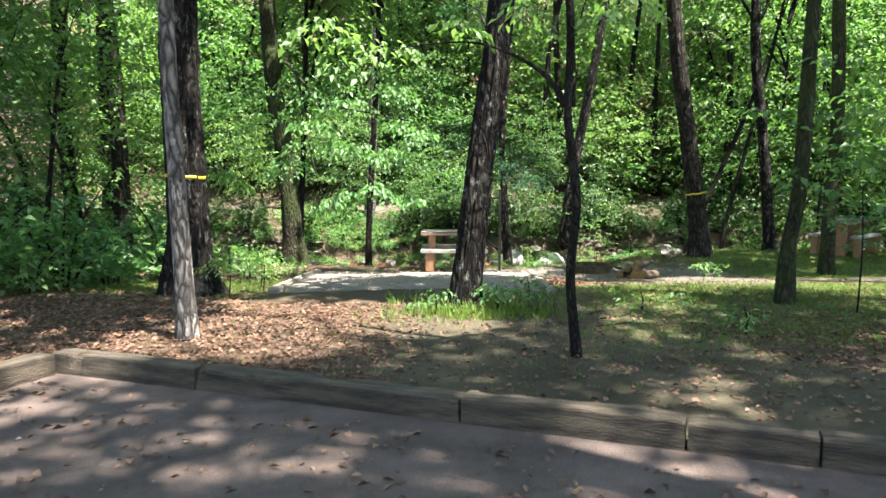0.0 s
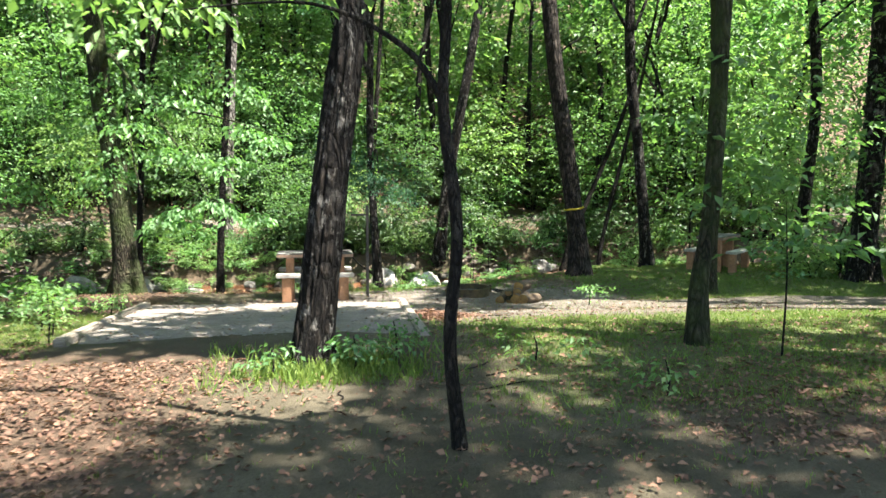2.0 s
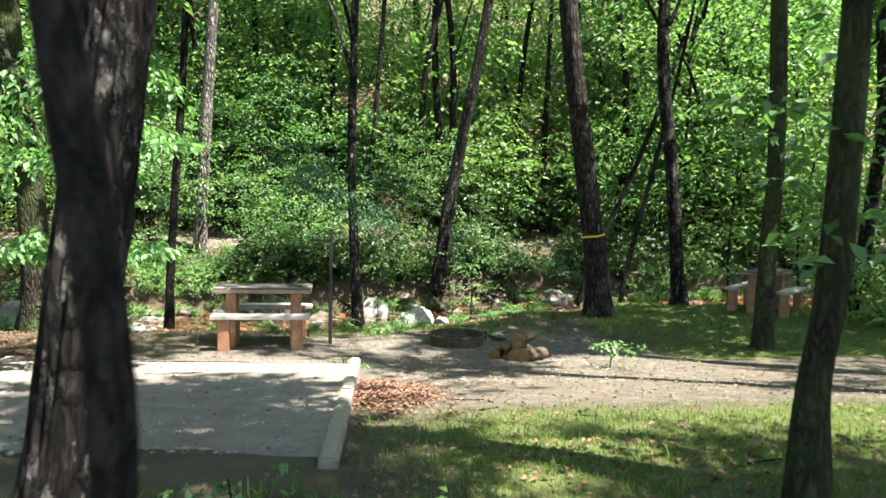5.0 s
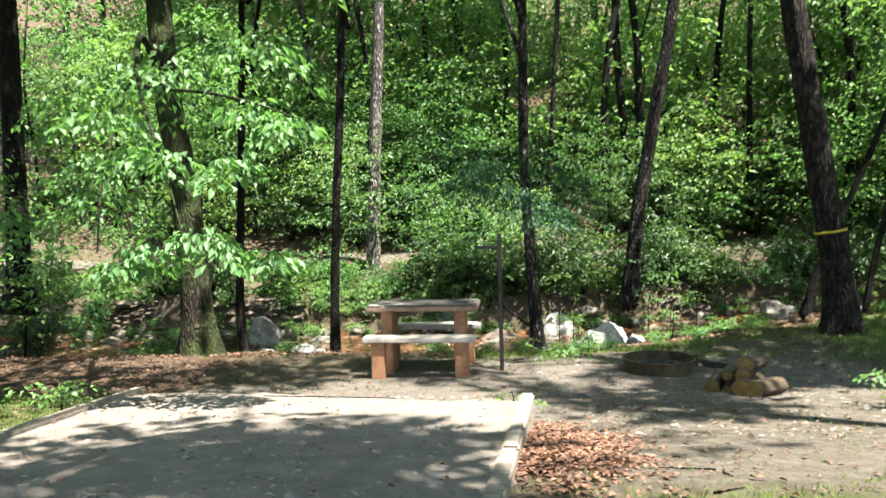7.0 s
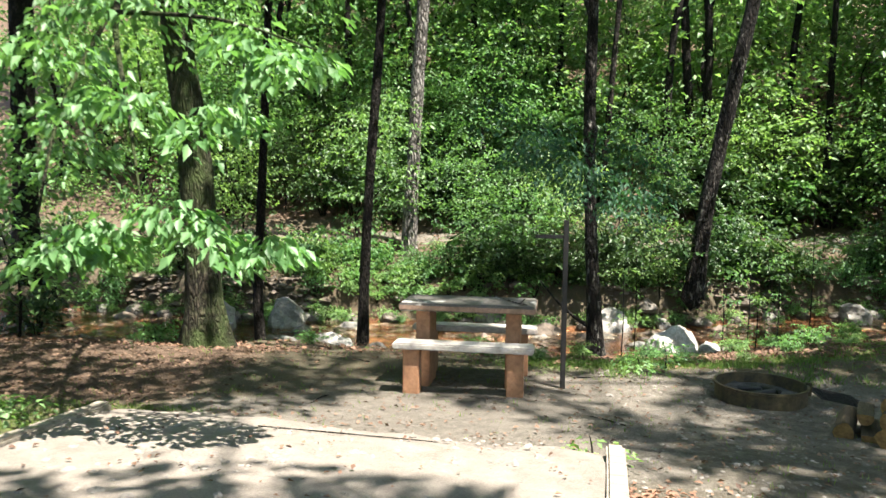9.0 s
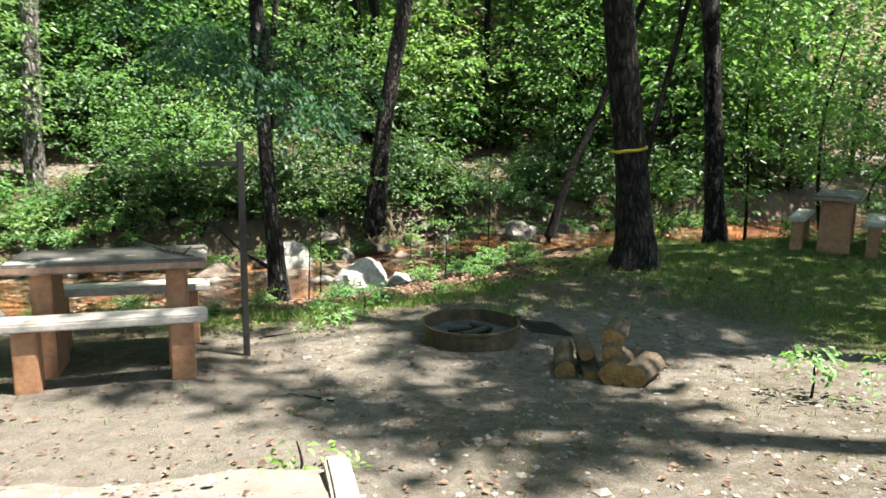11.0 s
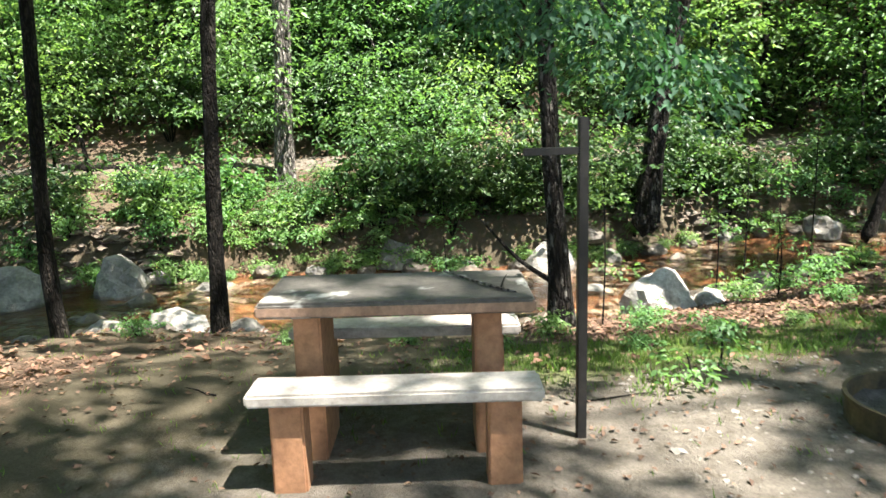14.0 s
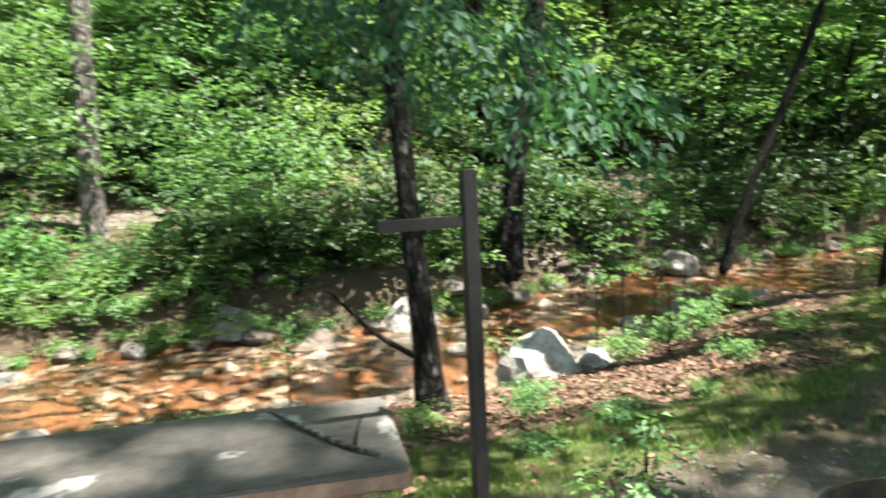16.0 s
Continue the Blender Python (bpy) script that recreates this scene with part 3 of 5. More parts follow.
def tree(name, pts, bark_mat, label, crown=None, limbs=(), leaf=None, sides=14, flare=0.35, seed=1, per=34, size=0.15, group="", thin_gap=True, low=(), steps=6, ridge=0.0, low_size=0.0, low_per=0, spray=(0.45, 0.95)):
    """A tree: trunk through pts (x, y, z, r), limbs as paths, a crown of leaf sprays (z0, z1, radius, count)."""
    x, y, z, r = pts[0]
    rng = np.random.default_rng(seed)
    t = thing(name, x, y, z, label, "tree", group)
    rel = [(a - x, b - y, c - z, d) for a, b, c, d in pts]
    link_mesh("trunk", *tube([(rel[0][0], rel[0][1], -0.15, rel[0][3])] + rel, sides, steps, 0.10 if ridge else 0.16, flare, seed, ridge), bark_mat, t, smooth=True)
    for lp in limbs:
        link_mesh("limb", *tube([(a - x, b - y, c - z, d) for a, b, c, d in lp], 6, 5, 0.1), bark_mat, t, smooth=True)
    clumps = [] if low_size else list(low)
    if low_size:
        cs, ax, up, ln, wd = spray_leaves(rng, low, low_per, low_size, 0.5)
        ax[:, 2] -= 0.45
        ob = new("leaf_spray", leaf_mesh("leaf_spray", cs - np.array([x, y, z]), ax, up, ln, wd, leaf or M_LEAF))
        ob.parent = t
        tagged(ob, kind="stuff")
    if crown:
        z0, z1, radius, count = crown
        tx, ty, tz, tr = pts[-1]
        cl = [c for c in crown_clumps(rng, tx, ty, z0, z1, radius, count, spray) if not (thin_gap and sunlit(*c[:3], 0.3 + 0.5 * c[3]))]
        for cx, cy, cz, cr in cl[::7 if spray[1] > 0.6 else 16]:
            hz = max(z0 - 1.0, cz - rng.uniform(1, 2.2))
            link_mesh("limb", *tube([(tx - x, ty - y, min(hz, tz) - z, 0.045), ((tx + cx) / 2 - x, (ty + cy) / 2 - y, cz - z - 0.3, 0.03), (cx - x, cy - y, cz - z, 0.008)], 5, 3), bark_mat, t, smooth=True)
        clumps += cl
    if clumps:
        cs, ax, up, ln, wd = spray_leaves(rng, clumps, per, size)
        cs = cs - np.array([x, y, z])
        ob = new("crown", leaf_mesh("crown", cs, ax, up, ln, wd, leaf or M_LEAF))
        ob.parent = t
    return t


tree("tree", [(1.27, 8.57, 0.66, 0.15), (1.32, 8.57, 1.2, 0.122), (1.44, 8.57, 2.2, 0.113), (1.58, 8.57, 3.31, 0.105), (1.78, 8.9, 6, 0.09), (1.7, 9.9, 10, 0.05)], M_BARK,
     "leaning oak with dark furrowed bark, pale lichen and painted glint streaks", crown=(6.5, 12.5, 4.4, 190), seed=2, sides=90, steps=28, ridge=0.12, per=40, size=0.26)
tree("thin_tree", [(1.99, 6.85, 0.70, 0.038), (1.94, 6.84, 1.25, 0.031), (1.97, 6.83, 1.75, 0.029), (1.90, 6.83, 2.34, 0.028), (1.91, 6.83, 2.91, 0.026), (1.83, 6.85, 4.5, 0.028), (1.9, 6.8, 7, 0.02)], M_BARK_DARK,
     "thin crooked young tree with dark smooth bark", crown=(4.6, 8.5, 1.9, 45), seed=3, per=34, size=0.22, leaf=M_LEAF_BRIGHT, low_size=0.07, low_per=64,
     low=[(1.62, 6.85, 2.98, 0.2), (2.12, 6.8, 2.95, 0.22), (1.75, 6.8, 3.2, 0.25), (2.3, 6.9, 3.12, 0.25), (1.2, 6.95, 2.95, 0.2), (0.75, 7.1, 2.8, 0.22), (0.45, 7.15, 2.85, 0.25), (0.2, 7.2, 3.0, 0.25)],
     limbs=[[(1.90, 6.83, 2.35, 0.02), (1.72, 6.85, 2.6, 0.014), (1.3, 6.95, 2.8, 0.008), (0.7, 7.1, 2.78, 0.003)]])
tree("tree", [(4.35, 8.88, 0.62, 0.10), (4.38, 8.92, 1.2, 0.075), (4.49, 8.97, 1.86, 0.07), (4.54, 8.97, 3.5, 0.062), (4.7, 9.0, 6, 0.05), (4.6, 9.0, 9, 0.03)], M_BARK_MOSS,
     "slender mossy tree with low leafy sprays", crown=(5.5, 10.5, 2.8, 80), seed=4,
     low=[(4.6, 8.8, 1.8, 0.35), (4.85, 8.7, 1.6, 0.4), (4.75, 9.0, 2.05, 0.45), (5.1, 8.9, 1.95, 0.4), (5.3, 8.6, 1.5, 0.35), (4.25, 9.1, 2.5, 0.3), (5.2, 8.8, 2.5, 0.5), (4.8, 8.8, 2.9, 0.5),
          (5.6, 9.2, 2.2, 0.5), (5.9, 9.4, 1.7, 0.45), (5.5, 9.6, 2.8, 0.5), (6.2, 9.0, 2.5, 0.5)], per=46, size=0.11)
tree("tree", [(-1.60, 9.62, 0.66, 0.25), (-1.60, 9.64, 1.2, 0.20), (-1.62, 9.68, 2.0, 0.188), (-1.65, 9.7, 3.1, 0.185), (-1.6, 9.7, 7, 0.15), (-1.5, 9.7, 12, 0.06)], M_BARK,
     "stout oak with furrowed grey bark and a yellow ribbon", crown=(6.5, 14, 4.2, 230), seed=5, sides=90, steps=22, ridge=0.12, flare=0.5, per=40, size=0.28)
tree("thin_tree", [(-0.86, 7.40, 0.67, 0.085), (-0.88, 7.40, 1.3, 0.07), (-0.90, 7.40, 1.9, 0.062), (-0.93, 7.40, 3.2, 0.055), (-0.95, 7.45, 5, 0.045), (-0.85, 7.5, 8, 0.02)], M_BARK_PALE,
     "slim tree with pale smooth bark stained brown at its foot", crown=(5, 9.5, 2.1, 50), seed=6, per=36, size=0.24)
tree("tree", [(-2.05, 17.3, -0.10, 0.26), (-2.08, 17.3, 0.7, 0.2), (-2.2, 17.35, 2.2, 0.18), (-2.45, 17.4, 4.1, 0.17), (-2.6, 17.5, 8, 0.13), (-2.6, 17.5, 13, 0.05)], M_BARK_MOSS,
     "broad beech with mottled olive-brown bark and a flared foot", crown=(7, 14.5, 4.4, 240), seed=7, sides=48, steps=14, ridge=0.04, flare=0.6, leaf=M_LEAF_BRIGHT, per=40, size=0.26, low_size=0.088, low_per=150,
     limbs=[[(-2.4, 17.4, 3.6, 0.05), (-1.8, 15.6, 3.9, 0.04), (-0.9, 13.8, 3.0, 0.022), (-0.2, 12.8, 2.2, 0.01), (0.1, 12.4, 1.75, 0.004)],
            [(-1.4, 14.8, 3.5, 0.025), (-1.0, 13.4, 2.4, 0.014), (-0.7, 12.7, 1.6, 0.005)], [(-0.9, 13.8, 3.0, 0.018), (0.2, 13.0, 2.75, 0.01), (0.9, 12.6, 2.5, 0.004)]],
     low=[(-0.55, 12.7, 1.52, 0.26), (-0.35, 12.8, 1.6, 0.24), (0.05, 12.75, 1.72, 0.26), (0.3, 12.7, 1.62, 0.24), (0.6, 12.8, 1.55, 0.2), (-0.1, 12.8, 2.3, 0.35), (0.25, 12.9, 2.25, 0.3), (-0.45, 12.9, 2.35, 0.3),
          (0.75, 12.7, 2.5, 0.25), (0.5, 12.9, 2.65, 0.3), (-0.9, 13.2, 2.7, 0.4), (-1.2, 13.6, 2.4, 0.4), (-1.5, 14.0, 2.1, 0.45), (-1.0, 13.8, 3.1, 0.5), (-0.4, 13.4, 3.0, 0.5), (0.4, 13.4, 3.2, 0.45),
          (-1.9, 14.5, 2.9, 0.5), (-2.3, 15.2, 2.3, 0.5), (-1.6, 15, 3.5, 0.6), (-0.8, 15, 3.6, 0.6), (0, 14.6, 3.6, 0.5), (-2.6, 15.5, 3.4, 0.6), (-2.5, 14.2, 1.9, 0.4)])
tree("thin_tree", [(-2.30, 19.5, -0.46, 0.085), (-2.33, 19.5, 0.4, 0.07), (-2.25, 19.5, 2.0, 0.062), (-2.13, 19.5, 4.6, 0.055), (-2.0, 19.5, 8, 0.03)], M_BARK_DARK,
     "slim dark-barked tree on the creek bank", crown=(5.0, 10.5, 2.6, 80), seed=8, per=38, size=0.24)
tree("thin_tree", [(-0.73, 19.55, -0.48, 0.095), (-0.71, 19.55, 0.4, 0.075), (-0.62, 19.5, 2.0, 0.068), (-0.45, 19.5, 4.6, 0.06), (-0.3, 19.4, 9, 0.03)], M_BARK_DARK,
     "slim dark-barked tree on the creek bank", crown=(5.2, 11, 2.6, 80), seed=9, per=38, size=0.24)
tree("tree", [(2.64, 19.5, -0.48, 0.14), (2.60, 19.5, 0.2, 0.10), (2.52, 19.52, 1.5, 0.085), (2.47, 19.55, 3.0, 0.08), (2.5, 19.6, 6, 0.065), (2.5, 19.7, 10, 0.03)], M_BARK,
     "creekside tree with scarred brown bark", crown=(5, 11, 2.8, 90), seed=10, leaf=M_LEAF_BLUE, per=90, size=0.095, low_size=0.062, low_per=150,
     low=[(1.75, 16.8, 2.2, 0.35), (2.15, 16.5, 2.1, 0.35), (2.45, 16.4, 1.95, 0.32), (2.75, 16.3, 1.85, 0.3), (1.95, 16.9, 2.45, 0.4), (2.4, 16.7, 2.0, 0.4), (2.75, 16.6, 1.75, 0.35), (2.1, 16.8, 2.2, 0.4), (1.8, 17.0, 2.35, 0.4), (2.9, 17.0, 1.9, 0.4), (2.5, 17.4, 2.3, 0.5), (1.5, 17.4, 2.6, 0.45), (3.1, 17.6, 2.2, 0.45), (2.2, 17.9, 2.6, 0.5), (3.0, 18.6, 2.6, 0.6), (1.6, 18.6, 2.9, 0.6)],
     limbs=[[(2.60, 19.5, -0.1, 0.03), (2.2, 19.4, 0.2, 0.022), (1.85, 19.3, 0.6, 0.008)], [(2.5, 19.5, 2.5, 0.035), (2.5, 18.2, 2.6, 0.022), (2.4, 16.6, 2.1, 0.008)]])
tree("pine_tree", [(6.85, 18.4, 0.10, 0.24), (6.76, 18.4, 1.0, 0.19), (6.55, 18.4, 2.4, 0.175), (6.07, 18.4, 5.8, 0.15), (5.9, 18.7, 11, 0.11), (5.7, 18.7, 16, 0.05)], M_BARK_PINE,
     "tall leaning pine with dark bark, dead stubs and ribbon", crown=(9, 17, 3.2, 110), seed=11, per=40, size=0.26, leaf=M_LEAF_DARK, sides=48, steps=16, ridge=0.06,
     limbs=[[(6.33, 18.4, 4.0, 0.02), (6.2, 18.4, 4.4, 0.012), (5.7, 18.2, 4.0, 0.005)], [(6.24, 18.4, 4.6, 0.02), (6.9, 18.4, 5.0, 0.012), (7.3, 18.2, 4.6, 0.004)], [(6.18, 18.4, 5.0, 0.02), (5.9, 18.4, 5.3, 0.012), (5.5, 18.2, 5.0, 0.004)]])
tree("tree", [(9.05, 19.8, 0.08, 0.17), (8.95, 19.8, 1.0, 0.135), (8.78, 19.8, 2.6, 0.12), (8.46, 19.8, 5.4, 0.11), (8.6, 19.8, 10, 0.06)], M_BARK,
     "tree with grey-brown patchy bark at the grass edge", crown=(6.0, 12, 3.0, 90), seed=12, per=40, size=0.24)
tree("thin_tree", [(8.3, 21, -0.15, 0.06), (8.5, 21, 1.0, 0.05), (9.33, 21, 4.5, 0.04), (9.9, 21, 7.5, 0.02)], M_BARK_DARK, "thin leaning sapling with dark bark", crown=(5.0, 9, 1.8, 45), seed=13, per=36, size=0.2)
tree("thin_tree", [(8.72, 24.8, -0.55, 0.09), (9.0, 24.7, 0.5, 0.075), (10.31, 24.6, 3.7, 0.065), (11.4, 24.6, 7, 0.03)], M_BARK_DARK, "dark tree leaning out over the creek", crown=(4.0, 9, 2.4, 70), seed=14, per=40, size=0.2)
tree("tree", [(-1.28, 25.6, 0.35, 0.20), (-1.25, 25.6, 1.4, 0.16), (-1.12, 25.6, 4.0, 0.145), (-0.95, 25.6, 7.2, 0.13), (-0.9, 25.6, 13, 0.07)], M_BARK_PALE,
     "tall pale grey trunk on the far bank", crown=(8.5, 15, 3.4, 100), seed=15, per=40, size=0.24)
tree("tree", [(4.78, 24.3, -0.1, 0.19), (4.95, 24.3, 1.5, 0.15), (5.35, 24.3, 3.8, 0.14), (5.8, 24.3, 6.3, 0.12), (6.4, 24.3, 11, 0.05)], M_BARK,
     "leaning grey-brown trunk rooted in the far bank", crown=(8.5, 13, 2.4, 36), seed=23, per=40, size=0.22)
tree("tree", [(-7.75, 21.5, 0.2, 0.28), (-7.72, 21.5, 1.5, 0.22), (-7.7, 21.5, 6.5, 0.18), (-7.6, 21.5, 13, 0.07)], M_BARK_DARK,
     "dark straight trunk deep in the shade", crown=(8, 14, 3.4, 90), seed=24, per=40, size=0.24)
tree("tree", [(8.1, 15.3, 0.0, 0.15), (8.1, 15.3, 1.0, 0.12), (8.15, 15.3, 3, 0.11), (8.0, 15.3, 7, 0.1), (8.0, 15.3, 12, 0.05)], M_BARK_MOSS,
     "mossy trunk at the edge of the grass", crown=(5.5, 12, 3.2, 100), seed=16, per=40, size=0.24, low=[(8.3, 15.0, 2.4, 0.5), (8.6, 14.8, 2.9, 0.6), (7.8, 15.0, 2.9, 0.5), (9.0, 15.2, 2.2, 0.6)])
tree("tree", [(12.2, 16.6, 0.0, 0.32), (12.2, 16.6, 1.0, 0.25), (12.3, 16.6, 3, 0.22), (12.4, 16.6, 8, 0.16), (12.4, 16.6, 14, 0.06)], M_BARK,
     "thick grey trunk standing by the next site", crown=(6, 14, 3.6, 120), seed=17, per=40, size=0.26)

# unseen high canopy, added on the sunny side to shade and dapple the clearing
for i, (x, y, z0, count) in enumerate(((9.5, 12.2, 14.5, 320), (8.6, 10.4, 11.5, 210), (5.8, 7.8, 11.5, 300), (9.6, 6.2, 11.5, 190), (6.0, 1.7, 11.5, 300), (9.6, 1.4, 11.5, 300), (4.0, 3.2, 11.5, 240), (12.5, 15.5, 11.5, 60), (13.0, 9.5, 11.5, 120))):
    z = 0.68 if y < 9 else land(x, y)
    tree("tall_tree", [(x, y, z, 0.24), (x + 0.05, y, 4, 0.19), (x + 0.2, y + 0.1, 10, 0.15), (x, y, z0 + 6.5, 0.05)], M_BARK, "unseen tall tree added to shade the clearing",
         crown=(z0, z0 + 8, 4.8, count), seed=40 + i, per=24, size=0.25, spray=(0.32, 0.58), group="tall canopy trees")


def ribbon(x, y, z, r, lean):
    bm = bmesh.new()
    verts, n = [], 24
    for k in range(n):
        w = 2 * math.pi * k / n
        for dz, q in ((-0.018, r), (0.018, r), (0.018, r + 0.004), (-0.018, r + 0.004)):
            verts.append(bm.verts.new((math.cos(w) * q, math.sin(w) * q, dz + math.cos(w) * lean + 0.004 * math.sin(5 * w))))
    for k in range(n):
        for j in range(4):
            bm.faces.new((verts[k * 4 + j], verts[k * 4 + (j + 1) % 4], verts[(k + 1) % n * 4 + (j + 1) % 4], verts[(k + 1) % n * 4 + j]))
    ob = part("ribbon", bm, M_RIBBON, smooth=True)
    ob.matrix_world = pose(x, y, z)
    tagged(ob, "yellow marking ribbon tied round a trunk", "ribbon", "yellow tree ribbons")


ribbon(6.70, 18.4, 1.42, 0.205, 0.03)
ribbon(-1.62, 9.67, 1.89, 0.205, -0.015)

# background woods: a few grown shapes, each used again with another turn and size
WOODS = "forest trees behind the creek"


def grown(name, seed, height, r, crown_from, radius, count, leaf, bark_mat, size, per=26):
    rng = np.random.default_rng(seed)
    wob = rng.normal(0, 0.35, (4, 2))
    pts = [(0, 0, 0, r), (wob[0][0] * 0.3, wob[0][1] * 0.3, height * 0.25, r * 0.8), (wob[1][0], wob[1][1], height * 0.55, r * 0.6), (wob[2][0], wob[2][1], height, r * 0.15)]
    t = thing(name, 0, 0, -80, "", "")
    t.location = (0, 0, 0)
    link_mesh("trunk", *tube([(0, 0, -0.5, r)] + pts, 8, 5, 0.14, 0.3, seed), bark_mat, t, smooth=True)
    cl = crown_clumps(rng, wob[1][0] * 0.6, wob[1][1] * 0.6, crown_from, height + 0.5, radius, count)
    if radius > 2.5:
        cl = [(a, b, c, d * 1.25) for a, b, c, d in cl]
    for cx, cy, cz, cr in cl[::12]:
        link_mesh("limb", *tube([(wob[1][0] * 0.5, wob[1][1] * 0.5, max(0.8, cz - 1.2), r * 0.3), (cx * 0.6, cy * 0.6, cz - 0.3, r * 0.18), (cx, cy, cz, 0.006)], 4, 3), bark_mat, t, smooth=True)
    ob = new("crown", leaf_mesh("crown", *spray_leaves(rng, cl, per, size), leaf))
    ob.parent = t
    return t


def drop(t):
    for o in [*t.children_recursive, t]:
        bpy.data.objects.remove(o)


TALL = [grown("forest_tree", 101, 16, 0.15, 5, 3.4, 84, M_LEAF, M_BARK, 0.25, 42), grown("forest_tree", 102, 18, 0.17, 6.5, 3.8, 84, M_LEAF_BRIGHT, M_BARK_PINE, 0.26, 42),
        grown("forest_tree", 103, 14, 0.11, 4, 3.0, 84, M_LEAF_BRIGHT, M_BARK_DARK, 0.24, 42), grown("forest_tree", 104, 17, 0.17, 6, 3.4, 84, M_LEAF, M_BARK_PINE, 0.25, 42)]
SMALL = [grown("sapling", 201, 4.5, 0.03, 0.7, 1.5, 50, M_LEAF, M_BARK_DARK, 0.15, 34), grown("sapling", 202, 6, 0.045, 1.2, 1.8, 58, M_LEAF_BRIGHT, M_BARK_DARK, 0.16, 34),
         grown("sapling", 203, 3.2, 0.022, 0.4, 1.2, 36, M_LEAF_BRIGHT, M_BARK_DARK, 0.14, 34), grown("sapling", 204, 7, 0.055, 1.8, 2.0, 66, M_LEAF, M_BARK, 0.16, 34)]


def shrubby(name, seed, height, spread, stems, whorls, leaf, size, per):
    """A many-stemmed shrub: arching stems, each ending in loose whorls of leaves with gaps between."""
    rng = np.random.default_rng(seed)
    t = thing(name, 0, 0, -80, "", "")
    t.location = (0, 0, 0)
    clumps = []
    for k in range(stems):
        a = 2 * math.pi * (k + rng.uniform(-0.4, 0.4)) / stems
        out, top = spread * rng.uniform(0.35, 1.05), height * rng.uniform(0.45, 1.05)
        ex, ey = math.cos(a) * out, math.sin(a) * out
        link_mesh("stem", *tube([(0.03 * math.cos(a), 0.03 * math.sin(a), -0.15, 0.018), (ex * 0.35, ey * 0.35, top * 0.55, 0.014), (ex, ey, top, 0.005)], 5, 3, 0.2), M_BARK_DARK, t, smooth=True)
        for _ in range(whorls):
            u = rng.uniform(0.35, 1.0)
            b = (0.55 * u / 0.5 * top if u < 0.5 else top * (0.55 + 0.9 * (u - 0.5)))
            sp = 0.30 * spread
            clumps.append((ex * u ** 1.3 + rng.normal(0, sp), ey * u ** 1.3 + rng.normal(0, sp), max(0.1, b + rng.normal(0, 0.12 * height)), rng.uniform(0.10, 0.24) * spread + 0.05))
    ob = new("foliage", leaf_mesh("foliage", *spray_leaves(rng, clumps, per, size, 0.5), leaf))
    ob.parent = t
    return t


SHRUB = [shrubby("rhododendron", 301, 2.3, 1.4, 9, 9, M_LEAF_DARK, 0.17, 15), shrubby("rhododendron", 302, 1.6, 1.1, 8, 8, M_LEAF_DARK, 0.16, 14),
         shrubby("bush", 303, 1.3, 0.9, 7, 8, M_LEAF, 0.13, 13), shrubby("bush", 304, 0.8, 0.65, 6, 7, M_LEAF_BRIGHT, 0.11, 13)]
SLIM = [grown("forest_tree", 105, 18, 0.12, 9, 2.8, 44, M_LEAF, M_BARK_DARK, 0.25, 50), grown("forest_tree", 106, 17, 0.09, 8, 2.4, 40, M_LEAF_BRIGHT, M_BARK_PINE, 0.24, 50)]
LABELS = {"forest_tree": ("tall straight forest tree with a green leafy crown", "tree", WOODS), "sapling": ("young understorey tree with layered green leaf sprays", "sapling", "understorey saplings"),
          "rhododendron": ("dark evergreen shrub on the creek bank", "shrub", "creek bank shrubs"), "bush": ("low green leafy bush", "bush", "low bushes")}


def place(src, x, y, s, turn, lean=0.0):
    c = copy_thing(src, pose(x, y, land(x, y), lean, lean * 0.6, turn))
    c.scale = (s, s, s)
    tagged(c, *LABELS[src.name.split(".")[0]])
    return c


wr = random.Random(7)


def free(x, y):
    """Keeps the walk, the site and the creek itself clear."""
    yy = y - bend(x)
    if -2.9 < x < 6.4 and -6 < y < 17.2:
        return False
    if 6 < x < 11 and 7 < y < 18.5:
        return False
    if -2.0 < x < 0.2 and 24.6 < y < 27.5:
        return False
    if math.hypot(x - 10.0, y - 18.8) < 2.0:
        return False
    return not (19.9 < yy < 24.0)


def scatter(kinds, count, x0, x1, y0, y1, s0, s1, gap, lean=3.0):
    spots = []
    for _ in range(count * 30):
        if len(spots) >= count:
            break
        x, y = wr.uniform(x0, x1), wr.uniform(y0, y1)
        yy = y - bend(x)
        if not free(x, y) or 25.6 < yy < 27.2 or any((x - a) ** 2 + (y - b) ** 2 < gap * gap for a, b in spots):
            continue
        spots.append((x, y))
        place(wr.choice(kinds), x, y, wr.uniform(s0, s1), wr.uniform(0, 360), wr.uniform(-lean, lean))


for x, y, sc, turn, lean in ((4.85, 29.5, 1.0, 20, 2), (5.75, 30.0, 1.2, 70, -3), (-0.5, 31.5, 1.0, 130, 1), (0.6, 32.0, 0.9, 200, 2), (1.85, 31.0, 0.85, 250, -1), (8.6, 32.0, 1.0, 310, 1), (3.15, 28.8, 1.0, 15, 3), (9.2, 30.5, 0.9, 90, 2), (11.5, 29.5, 1.1, 160, -2), (-4.2, 30.5, 1.1, 220, 1)):
    place(SLIM[int(turn) % 2], x, y, sc, turn, lean)
scatter(SLIM, 7, -14, 22, 29.5, 36, 0.85, 1.15, 1.4, 5)
scatter(TALL, 21, -20, 30, 32, 54, 0.8, 1.2, 2.6)
scatter(TALL, 9, -16, -4.8, 11, 24, 0.75, 1.1, 2.3)
scatter(TALL, 9, 12, 27, 8, 26, 0.75, 1.1, 2.6)
